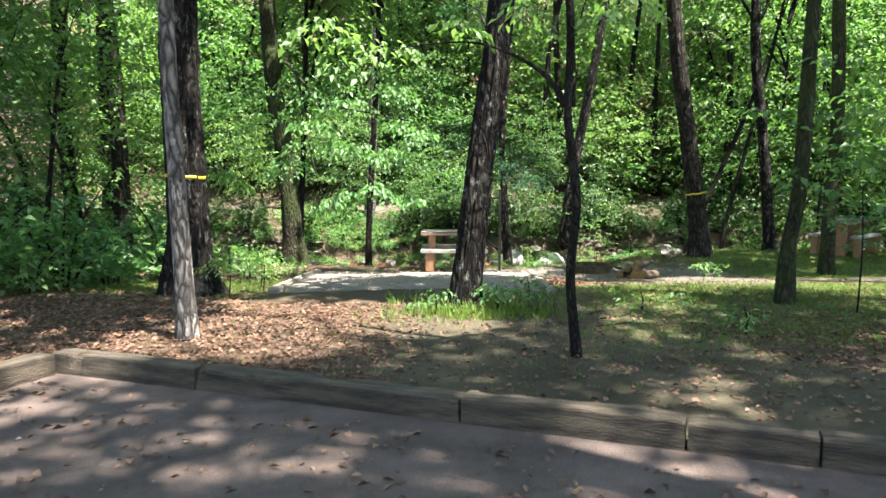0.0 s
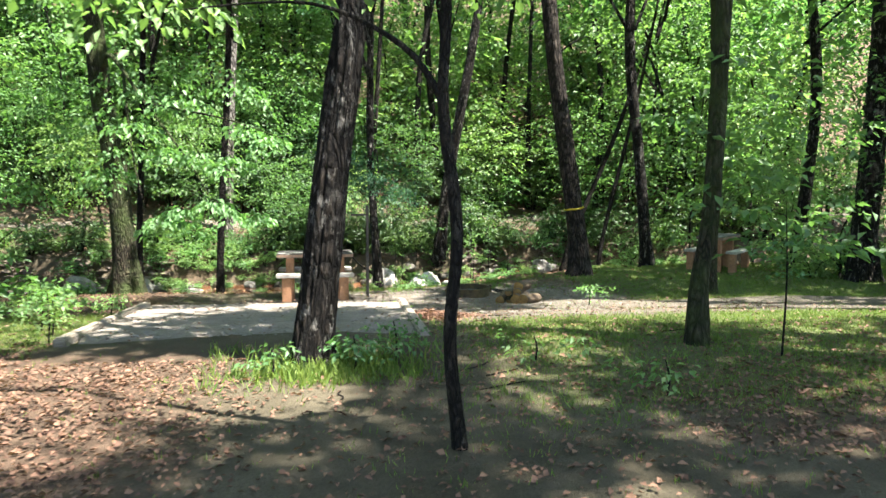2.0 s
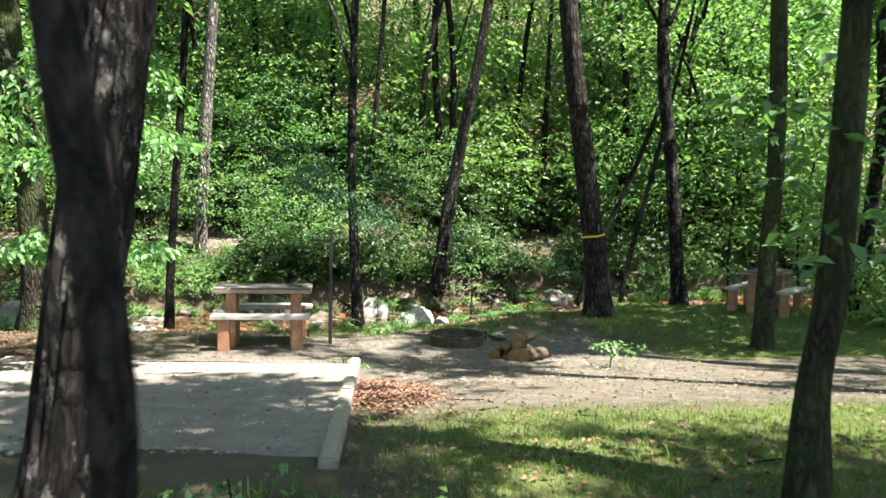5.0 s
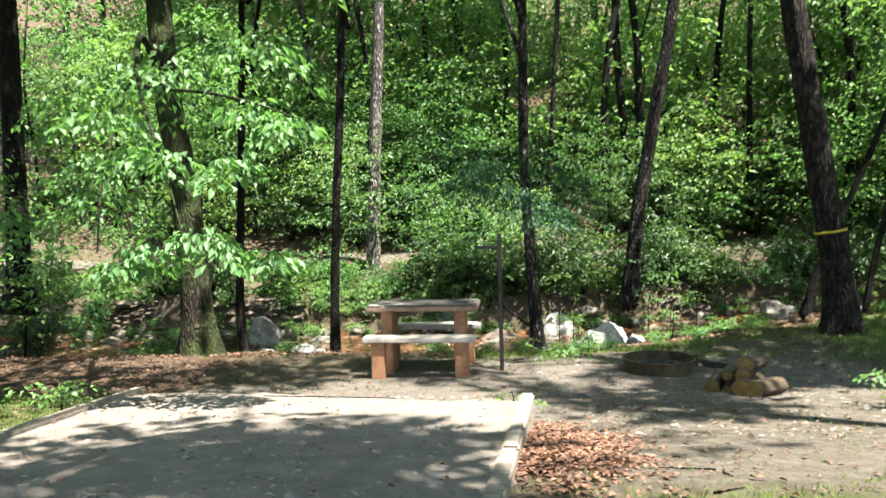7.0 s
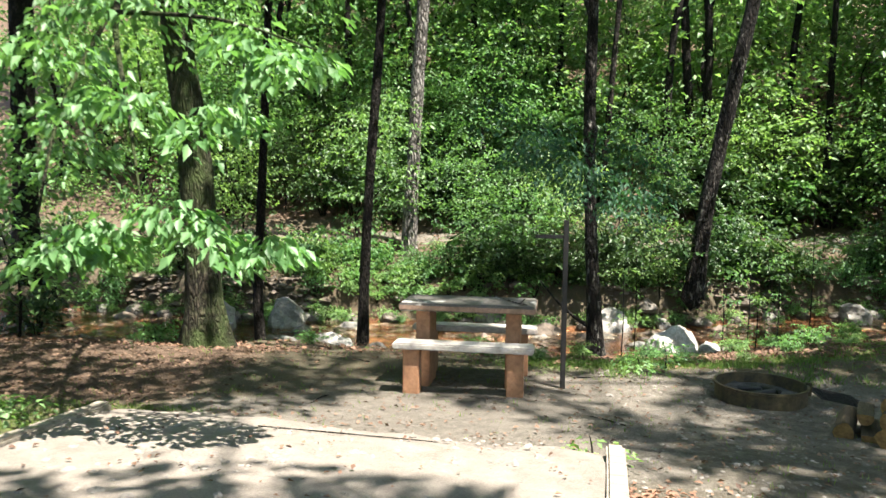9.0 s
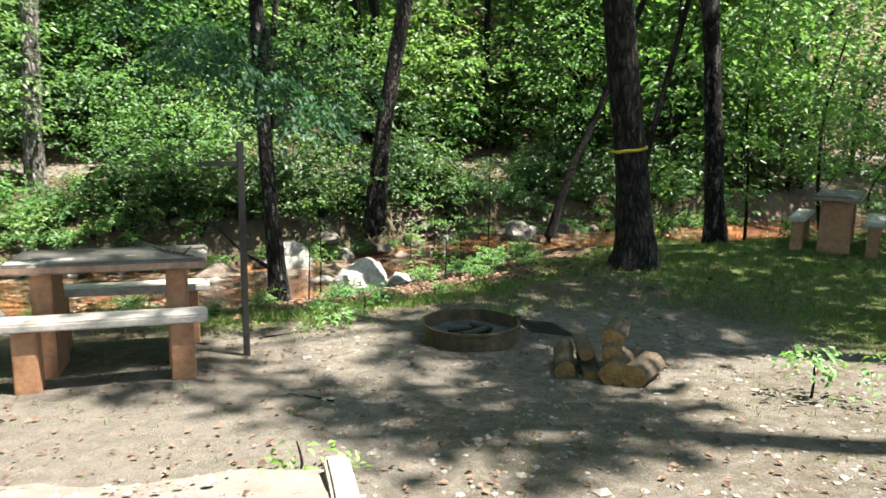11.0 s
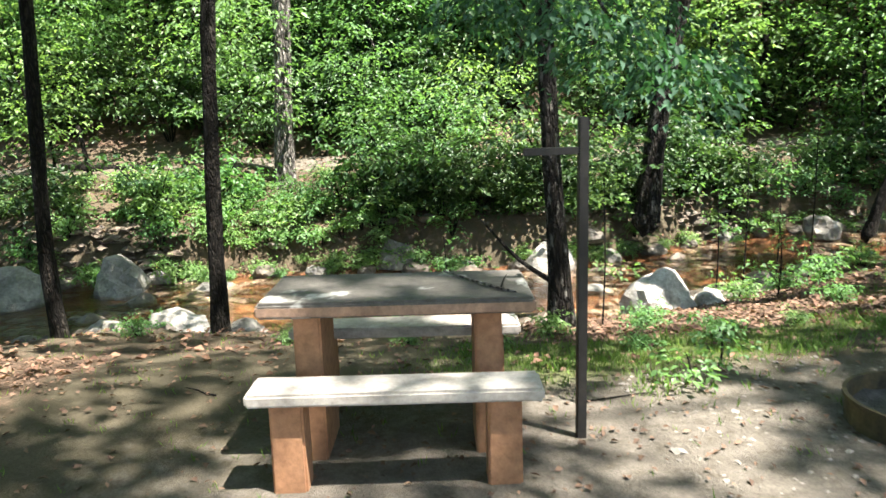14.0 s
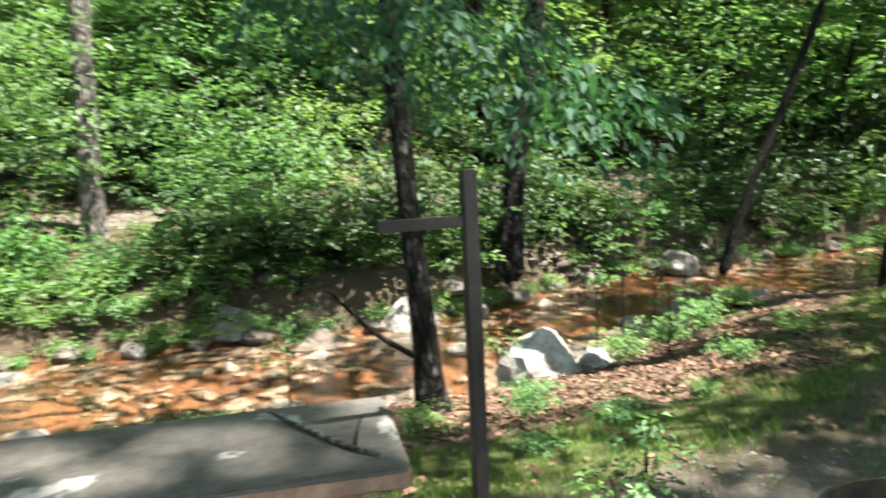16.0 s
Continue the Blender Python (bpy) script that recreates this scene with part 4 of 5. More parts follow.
# unseen trees added behind the camera to keep the light consistent
scatter(TALL, 9, -16, 18, -12, -3, 0.8, 1.1, 3.0)
scatter(SMALL, 72, -14, 23, 27.7, 40, 0.8, 1.4, 1.0, 6)
scatter(SMALL, 9, -12, 20, 24.3, 25.6, 0.45, 0.75, 0.9, 6)
scatter(SMALL, 18, -12, -3.6, 9, 23, 0.6, 1.1, 1.0, 6)
scatter(SMALL, 16, 11, 22, 11, 24, 0.7, 1.2, 1.2, 6)
scatter(SHRUB[:2], 10, 0.2, 3.4, 24.1, 25.2, 0.4, 0.65, 0.5, 8)
scatter(SHRUB[:2], 9, -1.4, 2.0, 27.3, 29.0, 0.7, 1.0, 0.6, 6)
scatter(SHRUB[:3], 12, 5, 18, 24.3, 28.5, 0.6, 1.0, 0.8, 6)
x = -9.0
while x < 15:
    dark = 0.2 < x < 7.5
    for yy, kinds, size in ((24.05, (1, 2) if dark else (2, 3), (0.45, 0.7)), (24.5, (0, 1) if dark else (1, 2, 3), (0.5, 0.85)), (23.75, (3,), (0.35, 0.6))):
        if wr.random() < 0.8 and abs(x + 1.2) > 0.5:
            place(SHRUB[wr.choice(kinds)], x + wr.uniform(-0.25, 0.25), yy + bend(x) + wr.uniform(-0.15, 0.15), wr.uniform(*size), wr.uniform(0, 360), wr.uniform(0, 14))
    for _ in range(2 if x < 0.6 else 1):
        place(SHRUB[3], x + wr.uniform(-0.3, 0.3), 23.65 + bend(x) + wr.uniform(-0.1, 0.2), wr.uniform(0.3, 0.55), wr.uniform(0, 360), 6)
    x += 0.62
scatter(SMALL[1:3], 46, -14, 20, 30, 45, 1.0, 1.6, 1.4, 6)
scatter(SMALL[1:], 16, 11, 25, 26, 40, 1.1, 1.8, 1.4, 6)
scatter(SHRUB, 40, -12, 22, 27.4, 33, 0.7, 1.4, 0.9, 6)
scatter(SHRUB[3:], 48, -9, 14, 23.9, 25.7, 0.4, 0.75, 0.35, 6)
scatter(SHRUB[2:], 26, -8, -2.9, 8, 13.2, 0.6, 1.2, 0.6, 6)
scatter(SHRUB[:3], 10, -10, -5.5, 14, 20, 0.6, 1.0, 0.9, 6)
scatter(SHRUB[2:], 14, 9.5, 18, 17, 22.5, 0.6, 1.1, 0.8, 6)
scatter(SMALL, 22, -9, 13, 27.6, 30.6, 0.45, 0.8, 0.8, 6)
scatter(SHRUB[:3], 34, -9, 13, 27.5, 30.5, 0.6, 1.0, 0.6, 6)
scatter(SHRUB[2:], 36, -16, 26, 30, 44, 1.2, 2.2, 1.1, 6)
for x, y, sc in ((4.6, 20.1, 0.45), (5.2, 20.4, 0.5), (5.9, 20.9, 0.55), (6.6, 21.3, 0.5), (1.0, 19.0, 0.4), (3.4, 19.2, 0.35), (-1.4, 19.2, 0.35), (-3.0, 17.8, 0.5), (-3.4, 19.4, 0.5), (2.9, 17.6, 0.24), (3.6, 18.0, 0.3), (4.3, 18.2, 0.22), (5.0, 18.9, 0.3), (5.8, 19.2, 0.26), (3.2, 18.6, 0.3), (6.1, 19.8, 0.3), (1.9, 17.9, 0.26), (2.4, 18.5, 0.34), (1.2, 18.2, 0.22), (0.2, 18.4, 0.24)):
    place(SHRUB[3], x, y, sc, x * 77, 4)
for x, y, sc in ((-1.8, 24.6, 0.5), (-0.6, 24.45, 0.55), (-1.2, 24.25, 0.5), (-0.2, 24.8, 0.6), (-1.7, 25.3, 0.5), (-0.5, 25.4, 0.5), (-2.3, 25.2, 0.6), (-1.0, 24.9, 0.45), (-1.3, 24.6, 0.4)):
    place(SHRUB[2 + int(x * 10) % 2], x, y, sc, x * 99, 5)
scatter(SMALL[1:], 9, 15, 26, 24, 34, 1.3, 1.9, 1.6, 6)
for i in range(10):
    x = -2.2 + i * 0.3
    place(SHRUB[3], x, 23.98 + bend(x) + 0.1 * noise.noise(Vector((i * 2.7, 0, 4))), 0.48 + 0.2 * noise.noise(Vector((i * 1.9, 3, 0))), i * 77, 10)
for src in TALL + SLIM + SMALL + SHRUB:
    drop(src)


# ---- picnic table ----
def picnic_table(x, y, z, rz, label):
    t = thing("picnic_table", x, y, z, label, "picnic table", "concrete picnic tables", rz)
    part("tabletop", box(1.24, 0.58, 0.072, (0, 0, 0.725), 0.012, 0, 0.003, 5), M_CONC, t, "dark stained concrete top with pale lichen patches")
    part("tabletop_edge", box(1.246, 0.586, 0.05, (0, 0, 0.732), 0.006), M_EDGE, t, "brown painted slab edge")
    for sx in (-0.415, 0.415):
        part("leg", box(0.13, 0.40, 0.735, (sx, 0, -0.01), 0.01, 0.03), M_LEG, t)
    for sy, n in ((-0.46, "near"), (0.46, "far")):
        b = part("bench", box(1.245, 0.225, 0.058, (0, sy, 0.425), 0.012, 0, 0.002, 5), M_SEAT, t, "pale worn concrete seat plank")
        for sx in (-0.46, 0.46):
            part("bench_leg", box(0.15, 0.15, 0.435, (sx, sy, -0.01), 0.01, 0.04), M_LEG, b)
    return t


picnic_table(1.28, 15.955, 0.0, 0.0, "concrete picnic table with brown legs and attached benches")
picnic_table(10.3, 18.8, land(10.3, 18.8), 42, "distant concrete picnic table in the next site")


def stick(name, pts, label, z_up=0.0, material=None):
    x, y, z, r = pts[0]
    ob = link_mesh(name, *tube([(a - x, b - y, c - z, d) for a, b, c, d in pts], 6, 4, 0.2), material or M_BARK, smooth=True)
    ob.location = (x, y, z)
    return tagged(ob, label, "stick")


stick("stick", [(1.50, 16.22, 0.804, 0.004), (1.62, 16.0, 0.808, 0.007), (1.74, 15.82, 0.808, 0.008), (1.82, 15.74, 0.806, 0.005)], "fallen grey twig lying across the tabletop", 0, M_BARK_PALE)
stick("stick", [(1.76, 15.80, 0.812, 0.006), (1.78, 15.92, 0.818, 0.004), (1.80, 15.98, 0.83, 0.002)], "small forked twig lying on the tabletop")


# ---- lantern post ----
def lantern_post():
    t = thing("lantern_post", 2.155, 15.93, 0.0, "dark steel lantern post with a side arm", "post", rz=4)
    part("pole", box(0.046, 0.046, 1.62, (0, 0, -0.05), 0.004), M_STEEL, t)
    bm = box(0.26, 0.034, 0.034, (-0.150, 0, 1.40), 0.003)
    part("arm", bm, M_STEEL, t)


lantern_post()


# ---- fire ring ----
def fire_ring(x, y, z):
    t = thing("fire_ring", x, y, z, "low rusted steel fire ring with ash inside", "fire ring")
    bm = bmesh.new()
    n, R = 56, 0.385
    prof = [(R, -0.03), (R, 0.125), (R + 0.014, 0.132), (R + 0.014, 0.15), (R - 0.008, 0.15), (R - 0.008, -0.03)]
    vs = [[bm.verts.new((math.cos(2 * math.pi * k / n) * r, math.sin(2 * math.pi * k / n) * r, h)) for r, h in prof] for k in range(n)]
    for k in range(n):
        for j in range(len(prof) - 1):
            bm.faces.new((vs[k][j], vs[(k + 1) % n][j], vs[(k + 1) % n][j + 1], vs[k][j + 1]))
    part("ring", bm, M_RUST, t, smooth=False)
    bm = bmesh.new()
    bmesh.ops.create_circle(bm, cap_ends=True, segments=32, radius=0.375)
    bmesh.ops.inset_region(bm, faces=bm.faces[:], thickness=0.12)
    bmesh.ops.inset_region(bm, faces=[max(bm.faces, key=lambda f: len(f.verts))], thickness=0.1)
    for v in bm.verts:
        v.co.z = 0.05 + 0.05 * noise.noise(v.co * 9)
    part("ash_bed", bm, M_ASH, t, "grey ash and charcoal")
    g = part("hinge", box(0.05, 0.03, 0.12, (R + 0.02, 0, 0.05), 0.004), M_RUST, t)
    bm = bmesh.new()
    for k in range(9):
        b2 = box(0.50, 0.010, 0.010, (0.70, -0.2 + k * 0.05, 0.03), 0.002)
        me = bpy.data.meshes.new("tmp")
        b2.to_mesh(me)
        b2.free()
        bm.from_mesh(me)
        bpy.data.meshes.remove(me)
    for sx in (0.45, 0.95):
        b2 = box(0.014, 0.42, 0.012, (sx, 0, 0.03), 0.002)
        me = bpy.data.meshes.new("tmp")
        b2.to_mesh(me)
        b2.free()
        bm.from_mesh(me)
        bpy.data.meshes.remove(me)
    bmesh.ops.rotate(bm, verts=bm.verts[:], cent=(0.4, 0, 0.03), matrix=Matrix.Rotation(radians(10), 3, "Y"))
    for v in bm.verts:
        v.co.z += 0.06
    part("grate", bm, M_STEEL, t, "blackened steel cooking grate swung aside")


fire_ring(3.90, 15.95, 0.0)


def charred(x, y, a, L, r):
    pts = [(x + math.cos(a) * L * k, y + math.sin(a) * L * k, 0.075 + 0.02 * k, r * (1 - 0.3 * k)) for k in (0, 0.5, 1)]
    v, f = tube([(p - x, q - y, h - 0.075, w) for p, q, h, w in pts], 8, 3, 0.3)
    f.append(tuple(range(7, -1, -1)))
    ob = link_mesh("charred_log", v, f, M_STEEL)
    ob.location = (x, y, 0.075)
    tagged(ob, "short charred log lying in the ash", "log", "charred logs in the fire ring")


charred(3.78, 15.8, 0.4, 0.28, 0.035)
charred(3.95, 16.08, -1.2, 0.24, 0.03)
charred(3.72, 16.0, -0.3, 0.2, 0.025)


# ---- firewood ----
def log(x, y, z, r, length, rz, tilt, seed, split=False):
    t = thing("firewood_log", x, y, z, "split firewood log with yellow-brown cut end" if split else "round cut log with yellow-brown end", "log", "firewood logs in a heap by the fire ring", rz)
    t.matrix_world = t.matrix_world @ pose(0, 0, 0, tilt, 0, 0)
    n = 14
    ring = []
    for k in range(n):
        w = 2 * math.pi * k / n
        q = r * (1 + 0.26 * noise.noise(Vector((math.cos(w) * 1.5 + seed, math.sin(w) * 1.5, seed))))
        zz = math.sin(w) * q
        if split and zz > r * 0.2:
            zz = r * 0.2 + (zz - r * 0.2) * 0.15
        ring.append((math.cos(w) * q, zz))
    verts, faces = [], []
    for j in range(6):
        yy = -length / 2 + length * j / 5
        for a, b in ring:
            e = 0.004 * noise.noise(Vector((a * 20, yy * 9, b * 20 + seed)))
            verts.append((a + e, yy, b + e))
    for j in range(5):
        for k in range(n):
            faces.append((j * n + k, j * n + (k + 1) % n, (j + 1) * n + (k + 1) % n, (j + 1) * n + k))
    link_mesh("bark", verts, faces, M_LOGBARK, t, smooth=True)
    for sgn in (-1, 1):
        ev = [(0, sgn * (length / 2 + 0.002), sum(b for a, b in ring) / n)] + [(a * 0.99, sgn * (length / 2 + 0.001 + 0.003 * noise.noise(Vector((a * 30, seed, b * 30)))), b * 0.99) for a, b in ring]
        link_mesh("cut_end", ev, [(0, 1 + k, 1 + (k + 1) % n) for k in range(n)], M_LOGEND, t)


for i, (x, y, h, r, rz, sp) in enumerate([(4.30, 15.05, 0.07, 0.075, -24, False), (4.42, 14.93, 0.06, 0.065, -20, True), (4.52, 14.72, 0.08, 0.085, -38, False), (4.64, 14.58, 0.075, 0.08, -48, False), (4.74, 14.86, 0.07, 0.075, -34, True),
                                          (4.42, 15.02, 0.185, 0.06, -22, True), (4.54, 14.84, 0.20, 0.065, -30, False), (4.60, 14.90, 0.265, 0.08, -36, False)]):
    log(x, y, land(x, y) + h, r, 0.42, rz, random.uniform(-6, 6), i * 3.1, sp)

# ---- creek rocks ----
rock(3.85, 20.15, -0.46, 0.52, 0.36, 0.36, 1.0, M_ROCK_PALE)
rock(4.25, 19.95, -0.44, 0.22, 0.2, 0.17, 2.0, M_ROCK_PALE)
rock(-1.45, 20.45, -0.78, 0.55, 0.32, 0.30, 3.0, M_ROCK_PALE)
rock(-2.15, 20.25, -0.78, 0.34, 0.26, 0.24, 4.0)
rock(-0.7, 20.45, -0.8, 0.28, 0.22, 0.2, 7.0)
rock(3.1, 23.6, -0.75, 0.34, 0.28, 0.34, 8.0, M_ROCK_PALE)
rock(8.3, 25.6, -0.72, 0.4, 0.3, 0.35, 9.0)
rock(0.7, 23.9, -0.7, 0.38, 0.3, 0.3, 11.0)
rock(-4.4, 22.4, -0.9, 0.55, 0.45, 0.55, 5.0)
rock(-3.2, 22.9, -0.9, 0.5, 0.4, 0.5, 6.0)
for i in range(26):
    x = -7.5 + i * 0.78
    s = 0.14 + 0.16 * abs(noise.noise(Vector((i * 3.3, 1, 0))))
    rock(x, 23.6 + bend(x) + 0.25 * noise.noise(Vector((i * 1.9, 5, 0))), -0.86 + s * 0.3, s * 1.3, s, s * 0.85, i * 2.3 + 300, M_ROCK_WET if i % 3 else M_ROCK, "mossy grey boulder under the far bank", "rocks under the far bank")
rr = random.Random(5)
for i in range(130):
    x = rr.uniform(-8, 12)
    yy = rr.choice((rr.uniform(20.2, 21.0), rr.uniform(20.5, 23.6), rr.uniform(23.0, 24.1)))
    s = rr.uniform(0.05, 0.2) * (1.4 if rr.random() < 0.15 else 1)
    y = yy + bend(x)
    rock(x, y, max(land(x, y), -0.98) + s * 0.15, s * rr.uniform(0.9, 1.4), s, s * rr.uniform(0.55, 0.9), i * 1.7 + 10, material=M_ROCK if rr.random() < 0.22 else M_ROCK_WET, label="grey creek stone partly under water", detail=2)


# ---- ground cover ----
def grass_patch(name, count, area, label, height=0.10, seed=1, accept=None):
    rng = np.random.default_rng(seed)
    x0, x1, y0, y1 = area
    cs, ax, up, ln, wd = [], [], [], [], []
    tries = 0
    while len(cs) < count and tries < count * 3:
        tries += 1
        x, y = rng.uniform(x0, x1), rng.uniform(y0, y1)
        if in_kerb(x, y) or (-0.8 < x < 2.3 and 9.3 < y < 13.6):
            continue
        g = accept(x, y) if accept else zones(x, y)[0]
        if rng.uniform() > g * 1.3 + 0.03:
            continue
        z = land(x, y)
        h = height * rng.uniform(0.5, 1.5)
        for _ in range(3):
            a = rng.uniform(0, 2 * math.pi)
            cs.append((x + rng.normal(0, 0.02), y + rng.normal(0, 0.02), z - 0.005))
            k = rng.uniform(0.15, 1.3)
            ax.append((math.cos(a) * k, math.sin(a) * k, 1))
            up.append((math.cos(a), math.sin(a), -0.3))
            ln.append(h * rng.uniform(0.5, 1.1))
            wd.append(h * 0.03 + 0.004)
    ob = new(name, leaf_mesh(name, cs, ax, up, ln, wd, M_GRASS))
    tagged(ob, label, "grass", kind="stuff")


grass_patch("grass", 95000, (-4, 13, 6, 15), "short patchy woodland grass and weeds", 0.04, 1)
grass_patch("grass", 60000, (-3, 15, 15, 22), "green grass along the creek bank", 0.055, 2)
grass_patch("grass", 2600, (0.5, 2.3, 7.9, 9.2), "taller grass tufts round the foot of the oak", 0.11, 3, lambda x, y: 0.7 * max(0.0, 1 - math.hypot((x - 1.4) / 0.75, (y - 8.4) / 0.45)))
grass_patch("grass", 2600, (1.6, 7, 16.4, 18.4), "ragged tufts of long grass on the bank's edge", 0.085, 4, lambda x, y: max(0.0, noise.noise(Vector((x * 1.6, y * 1.6, 8)))) * 1.2)
grass_patch("grass", 1500, (2.4, 6.5, 7.2, 10.6), "scattered taller grass tufts in the clearing", 0.075, 5, lambda x, y: max(0.0, noise.noise(Vector((x * 1.9, y * 1.9, 18))) - 0.1))


def litter(name, count, area, label, seed, size=0.055, accept=None, height=None):
    rng = np.random.default_rng(seed)
    x0, x1, y0, y1 = area
    cs, ax, up, ln, wd = [], [], [], [], []
    tries = 0
    while len(cs) < count and tries < count * 10:
        tries += 1
        x, y = rng.uniform(x0, x1), rng.uniform(y0, y1)
        if accept:
            if rng.uniform() > accept(x, y):
                continue
            z = height(x, y) if height else 0.684
        else:
            if in_kerb(x, y) or (-0.8 < x < 2.3 and 9.0 < y < 13.6) or rng.uniform() > zones(x, y)[1] + 0.2:
                continue
            z = land(x, y) + 0.008
        a = rng.uniform(0, 2 * math.pi)
        cs.append((x, y, z + rng.uniform(0, 0.012)))
        ax.append((math.cos(a), math.sin(a), rng.normal(0.05, 0.2)))
        up.append((rng.normal(0, 0.35), rng.normal(0, 0.35), 1))
        s = size * rng.uniform(0.5, 1.3)
        ln.append(s)
        wd.append(s * rng.uniform(0.4, 0.75))
    tagged(new(name, leaf_mesh(name, cs, ax, up, ln, wd, M_LITTER)), label, "leaf litter", kind="stuff")


litter("leaf_litter", 24000, (-5, 8, 5.5, 10), "dry reddish-brown fallen leaves on bare soil", 11, 0.042)
litter("leaf_litter", 9000, (-5, 8, 10, 18), "dry reddish-brown fallen leaves beside the pad", 12, 0.042)
litter("leaf_litter", 9000, (-7, 12, 17, 28), "dead leaves on the creek banks", 13, 0.08)
litter("leaf_litter", 4200, (2.2, 7.2, 18.1, 20.2), "drift of reddish dead leaves above the creek", 17, 0.06)
litter("leaf_litter", 1500, (-2, 4, 2, 7), "a few fallen leaves on the asphalt", 14, 0.05, lambda x, y: 1.0 if in_kerb(x, y) and in_kerb(x, y + 0.25) else 0.0)


# ---- small growth on the clearing ----
def seedling(x, y, height, seed, clumps, label, leaf=None):
    rng = np.random.default_rng(seed)
    z = land(x, y)
    t = thing("seedling", x, y, z, label, "seedling", "seedlings on the clearing")
    link_mesh("stem", *tube([(0, 0, -0.03, 0.009), (0.02, 0.01, height * 0.5, 0.007), (0.0, 0.03, height, 0.003)], 6, 4), M_BARK_DARK, t, smooth=True)
    cl = [(rng.normal(0, 0.10), rng.normal(0, 0.10), height * rng.uniform(0.45, 1.05), 0.16) for _ in range(clumps)]
    ob = new("leaves", leaf_mesh("leaves", *spray_leaves(rng, cl, 22, 0.055), leaf or M_LEAF))
    ob.parent = t


seedling(4.75, 8.35, 1.15, 1, 5, "thin young stem with few leaves beside the mossy tree")
seedling(3.45, 7.6, 0.22, 2, 4, "small leafy seedling in the thin grass", M_LEAF_BRIGHT)
seedling(2.9, 8.6, 0.18, 3, 4, "small leafy seedling in the thin grass", M_LEAF_BRIGHT)
seedling(5.35, 13.9, 0.28, 4, 6, "small bright green weed beside the firewood", M_LEAF_BRIGHT)
seedling(2.30, 13.55, 0.2, 5, 4, "yellow-green weed growing at the pad's corner", M_LEAF_BRIGHT)
seedling(1.0, 8.35, 0.2, 6, 5, "weeds round the foot of the oak", M_LEAF)
seedling(1.55, 8.35, 0.25, 7, 6, "weeds round the foot of the oak", M_LEAF)
seedling(1.85, 8.6, 0.3, 8, 8, "weeds round the foot of the oak", M_LEAF)
for x, y, h, sd in ((3.25, 20.45, 1.7, 31), (4.55, 20.6, 1.3, 32), (5.0, 20.95, 2.1, 33), (5.5, 21.2, 1.6, 34), (2.95, 19.1, 1.2, 35), (6.1, 21.6, 2.3, 36), (4.75, 19.5, 0.7, 37), (1.5, 19.6, 0.9, 38)):
    seedling(x, y, h, sd, 5, "thin bare-stemmed sapling on the creek bank", M_LEAF)
seedling(3.2, 16.9, 0.25, 9, 6, "low weed on the packed soil", M_LEAF)
seedling(2.9, 16.6, 0.18, 10, 5, "low weed on the packed soil", M_LEAF_BRIGHT)
for x, y, h, sd in ((-1.1, 10.6, 0.4, 11), (-1.4, 11.2, 0.5, 12), (-1.7, 12.2, 0.45, 13), (-1.2, 12.9, 0.35, 14), (-2.0, 10.8, 0.5, 15), (-2.2, 13.0, 0.5, 16), (-1.1, 9.3, 0.5, 17), (-0.9, 9.9, 0.45, 18)):
    seedling(x, y, h, sd, 9, "pale green weeds growing beside the gravel pad", M_LEAF_BRIGHT)
tw = random.Random(9)
for _ in range(26):
    x, y, a, L = tw.uniform(-1.5, 5.5), tw.uniform(6.8, 17), tw.uniform(0, 6.28), tw.uniform(0.12, 0.45)
    if -0.9 < x < 2.45 and 9.3 < y < 14.2:
        continue
    pts = [(x + math.cos(a) * L * k + tw.uniform(-0.02, 0.02), y + math.sin(a) * L * k, land(x + math.cos(a) * L * k, y + math.sin(a) * L * k) + 0.008, 0.006 - 0.003 * k) for k in (0, 0.35, 0.7, 1)]
    tagged(stick("twig", pts, "thin dry twig lying on the soil"), group="fallen twigs")
stick("twig", [(0.3, 13.3, pad_z(13.3) + 0.006, 0.004), (0.8, 13.25, pad_z(13.25) + 0.008, 0.005), (1.4, 13.2, pad_z(13.2) + 0.006, 0.003)], "thin dry twig lying on the gravel pad")
stick("fallen_log", [(-5.6, 26.4, 0.72, 0.10), (-4.6, 26.2, 0.68, 0.09), (-3.6, 26.05, 0.70, 0.06)], "dark fallen branch along the sandy far trail", 0, M_BARK_DARK)
stick("stump_pole", [(-4.55, 25.3, 0.1, 0.05), (-4.62, 25.35, 0.8, 0.045), (-4.75, 25.4, 1.5, 0.03)], "broken dark sapling stump on the far bank", 0, M_BARK_DARK)
litter("leaf_litter", 5000, (2.33, 3.3, 10.7, 13.4), "heap of reddish dead leaves against the pad's timber", 15, 0.042, lambda x, y: math.exp(-2.2 * (((x - 2.58) / 0.5) ** 2 + ((y - 12.0) / 1.0) ** 2)) * (0.5 + noise.noise(Vector((x * 4, y * 4, 2)))), lambda x, y: land(x, y) + 0.07 * max(0.0, 1 - math.hypot((x - 2.58) / 0.5, (y - 12.0) / 1.2)) * random.random() + 0.006)
litter("leaf_litter", 260, (-0.8, 2.3, 9.6, 13.6), "scattered dry leaves and bits on the gravel pad", 16, 0.035, lambda x, y: 1.0, lambda x, y: pad_z(y) + 0.008)


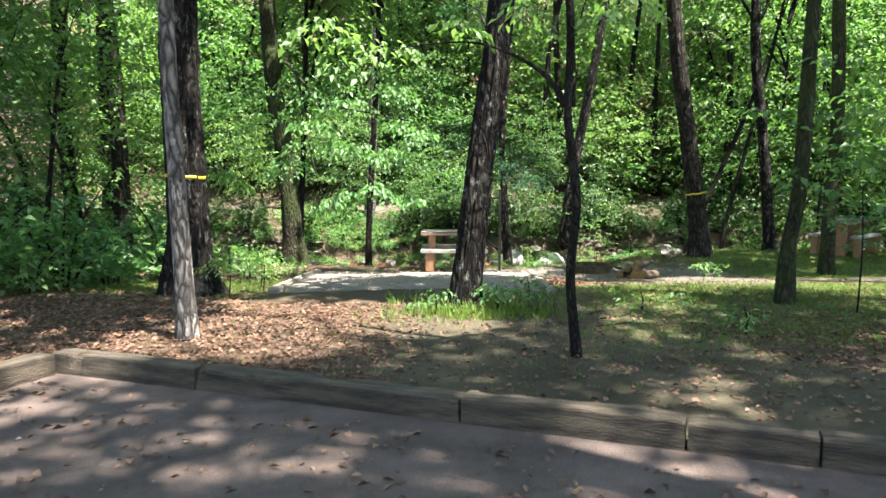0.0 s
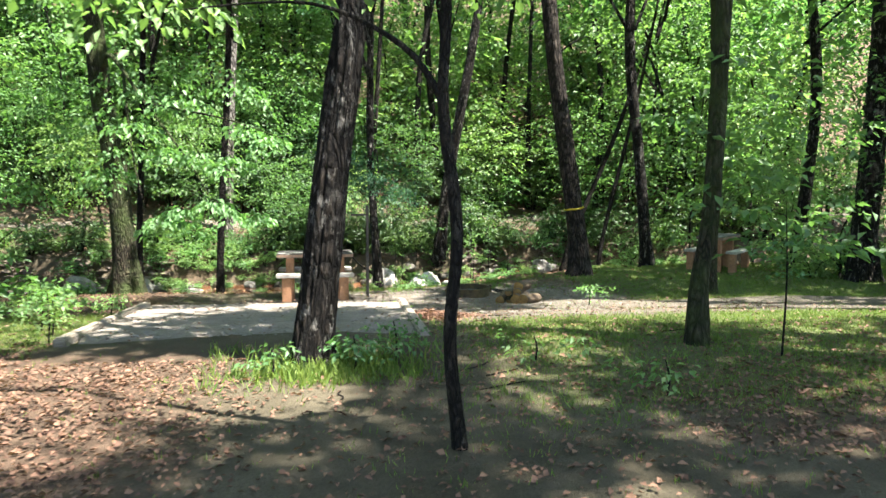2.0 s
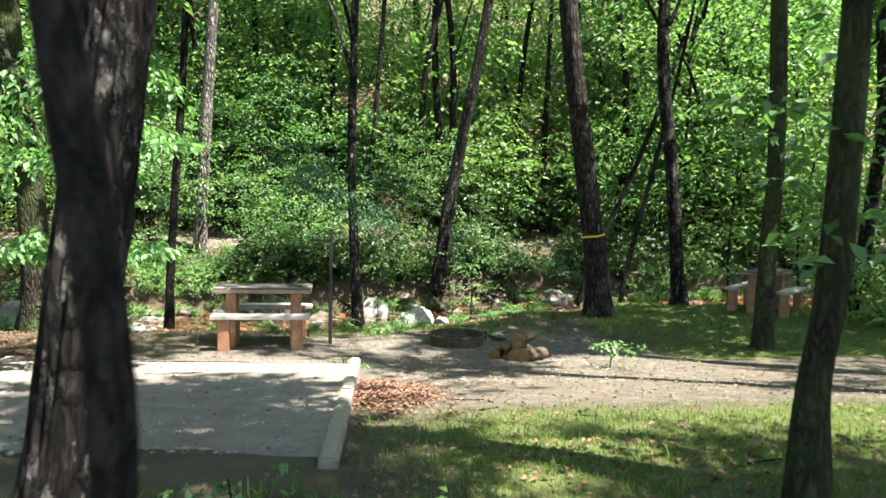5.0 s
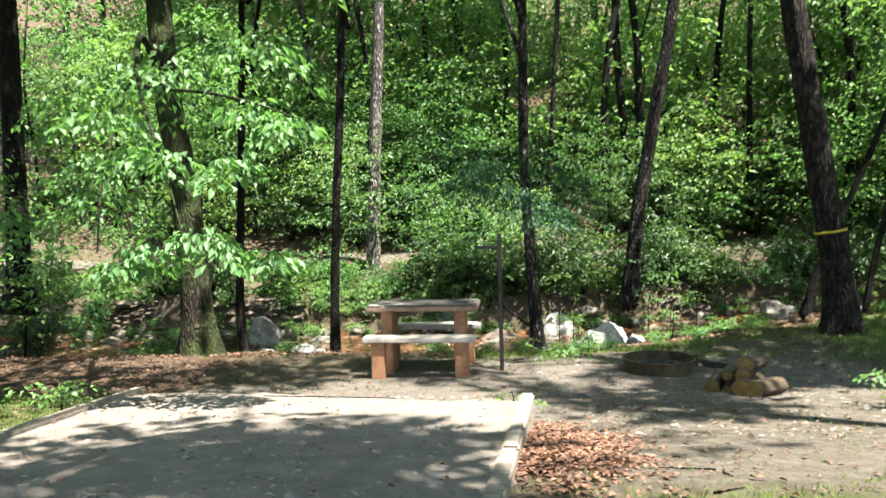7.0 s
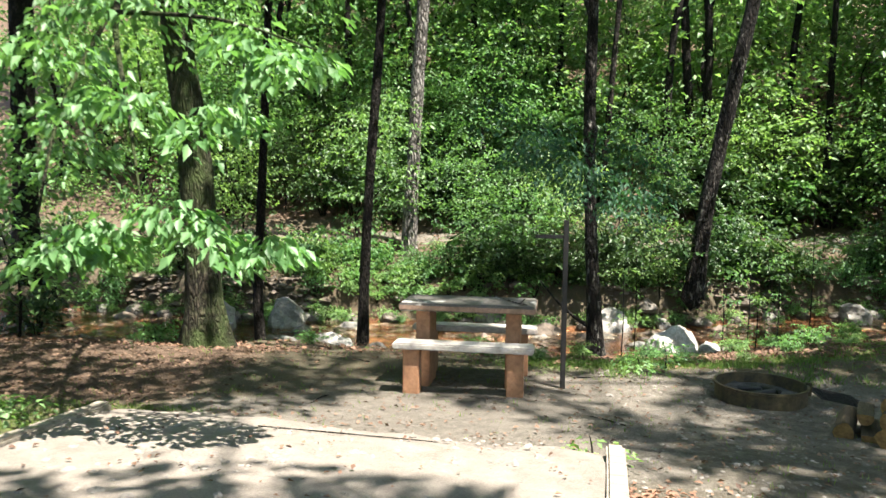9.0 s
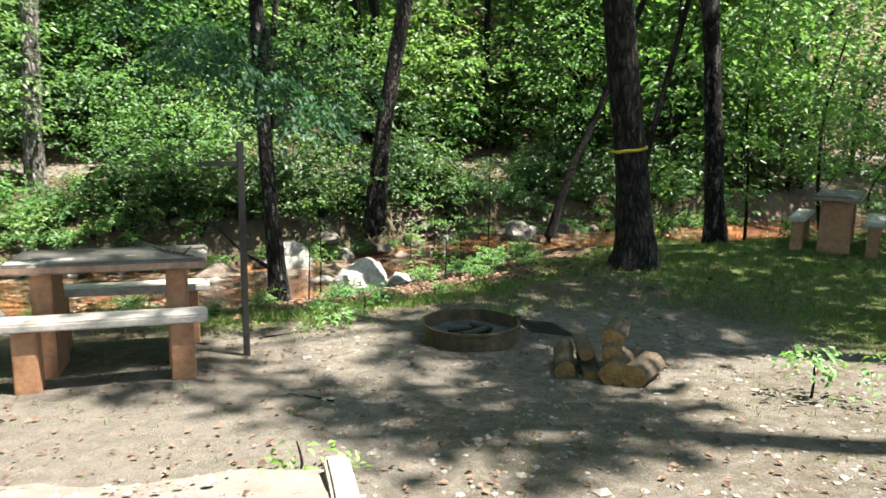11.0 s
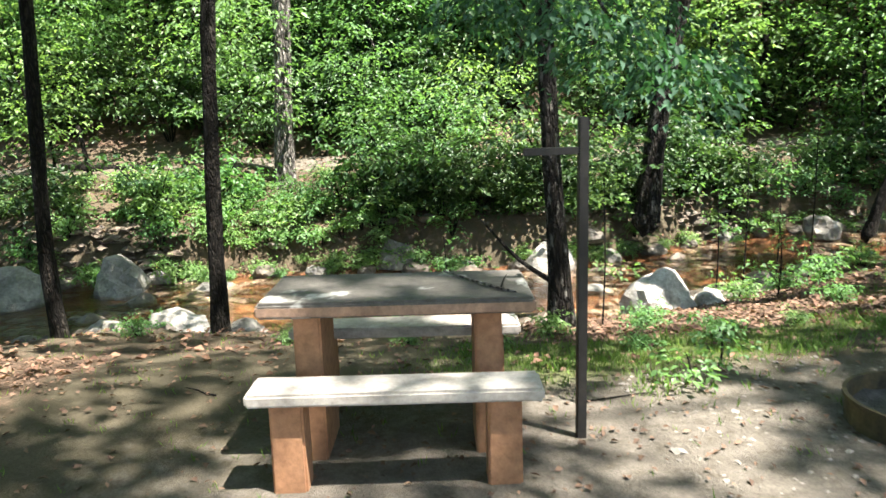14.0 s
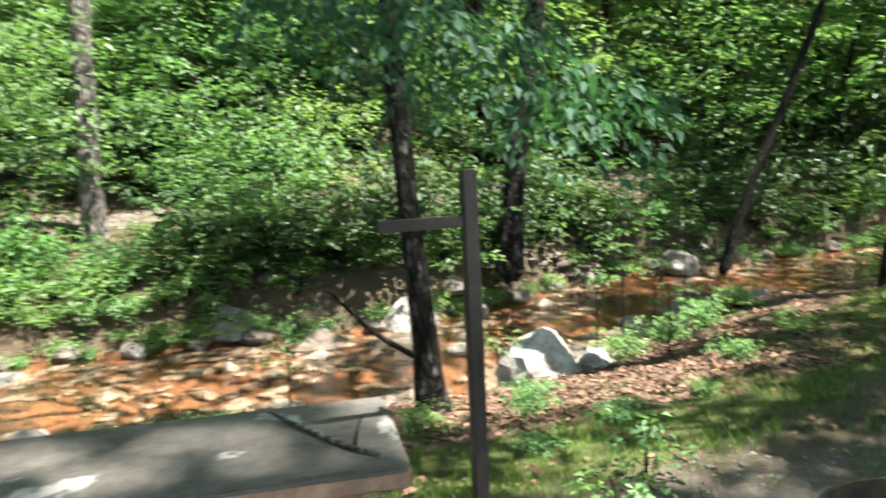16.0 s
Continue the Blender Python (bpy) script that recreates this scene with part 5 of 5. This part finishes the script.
def pebbles(name, count, seed, spot, size, material, label):
    """Many small stones in one mesh: squashed, jittered octahedra."""
    rng = np.random.default_rng(seed)
    base = np.array([(1, 0, 0), (0, 1, 0), (-1, 0, 0), (0, -1, 0), (0, 0, 1), (0.72, 0.7, 0.45), (-0.72, 0.7, 0.45), (-0.7, -0.72, 0.45), (0.7, -0.7, 0.45)], float)
    tris = [(0, 5, 8), (1, 6, 5), (2, 7, 6), (3, 8, 7), (5, 6, 4), (6, 7, 4), (7, 8, 4), (8, 5, 4), (0, 1, 5), (1, 2, 6), (2, 3, 7), (3, 0, 8)]
    verts, faces = [], []
    while len(faces) < count * 12:
        p = spot(rng)
        if p is None:
            continue
        sx = size * rng.lognormal(0, 0.5)
        a = rng.uniform(0, 6.28)
        q = base * (1 + rng.uniform(-0.25, 0.25, base.shape)) * (sx, sx * rng.uniform(0.6, 1.0), sx * rng.uniform(0.4, 0.7))
        k = len(verts)
        for vx, vy, vz in q:
            verts.append((p[0] + vx * math.cos(a) - vy * math.sin(a), p[1] + vx * math.sin(a) + vy * math.cos(a), p[2] + vz))
        faces += [(i + k, j + k, l + k) for i, j, l in tris]
    tagged(link_mesh(name, verts, faces, material), label, "stones", kind="stuff")


def creek_spot(rng):
    x, yy = rng.uniform(-9, 13), rng.choice([rng.uniform(20.1, 21.2), rng.uniform(20.3, 24.0), rng.uniform(23.2, 24.3)])
    if noise.noise(Vector((x * 0.9, yy * 0.9, 2))) < -0.05:
        return None
    y = yy + bend(x)
    return x, y, max(land(x, y), -0.95)


pebbles("stones", 5200, 1, creek_spot, 0.065, M_STONE, "small grey and rusty stones in and beside the creek")
pebbles("stones", 500, 2, lambda g: (lambda x, y: None if not in_kerb(x, y + 0.12) else (x, y, 0.68))(g.uniform(-2, 5), g.uniform(2.2, 6.6)), 0.005, M_ROCK, "fine grit on the asphalt")
pebbles("stones", 2600, 3, lambda g: (lambda x, y: (x, y, pad_z(y) - 0.004))(g.uniform(-0.6, 2.1), g.uniform(9.8, 13.4)), 0.010, M_PEBBLE, "fine gravel on the pad")
pebbles("stones", 1500, 4, lambda g: (lambda x, y: (x, y, land(x, y)))(g.uniform(2.5, 6), g.uniform(12.5, 17)), 0.010, M_PEBBLE, "fine gravel on the packed soil")
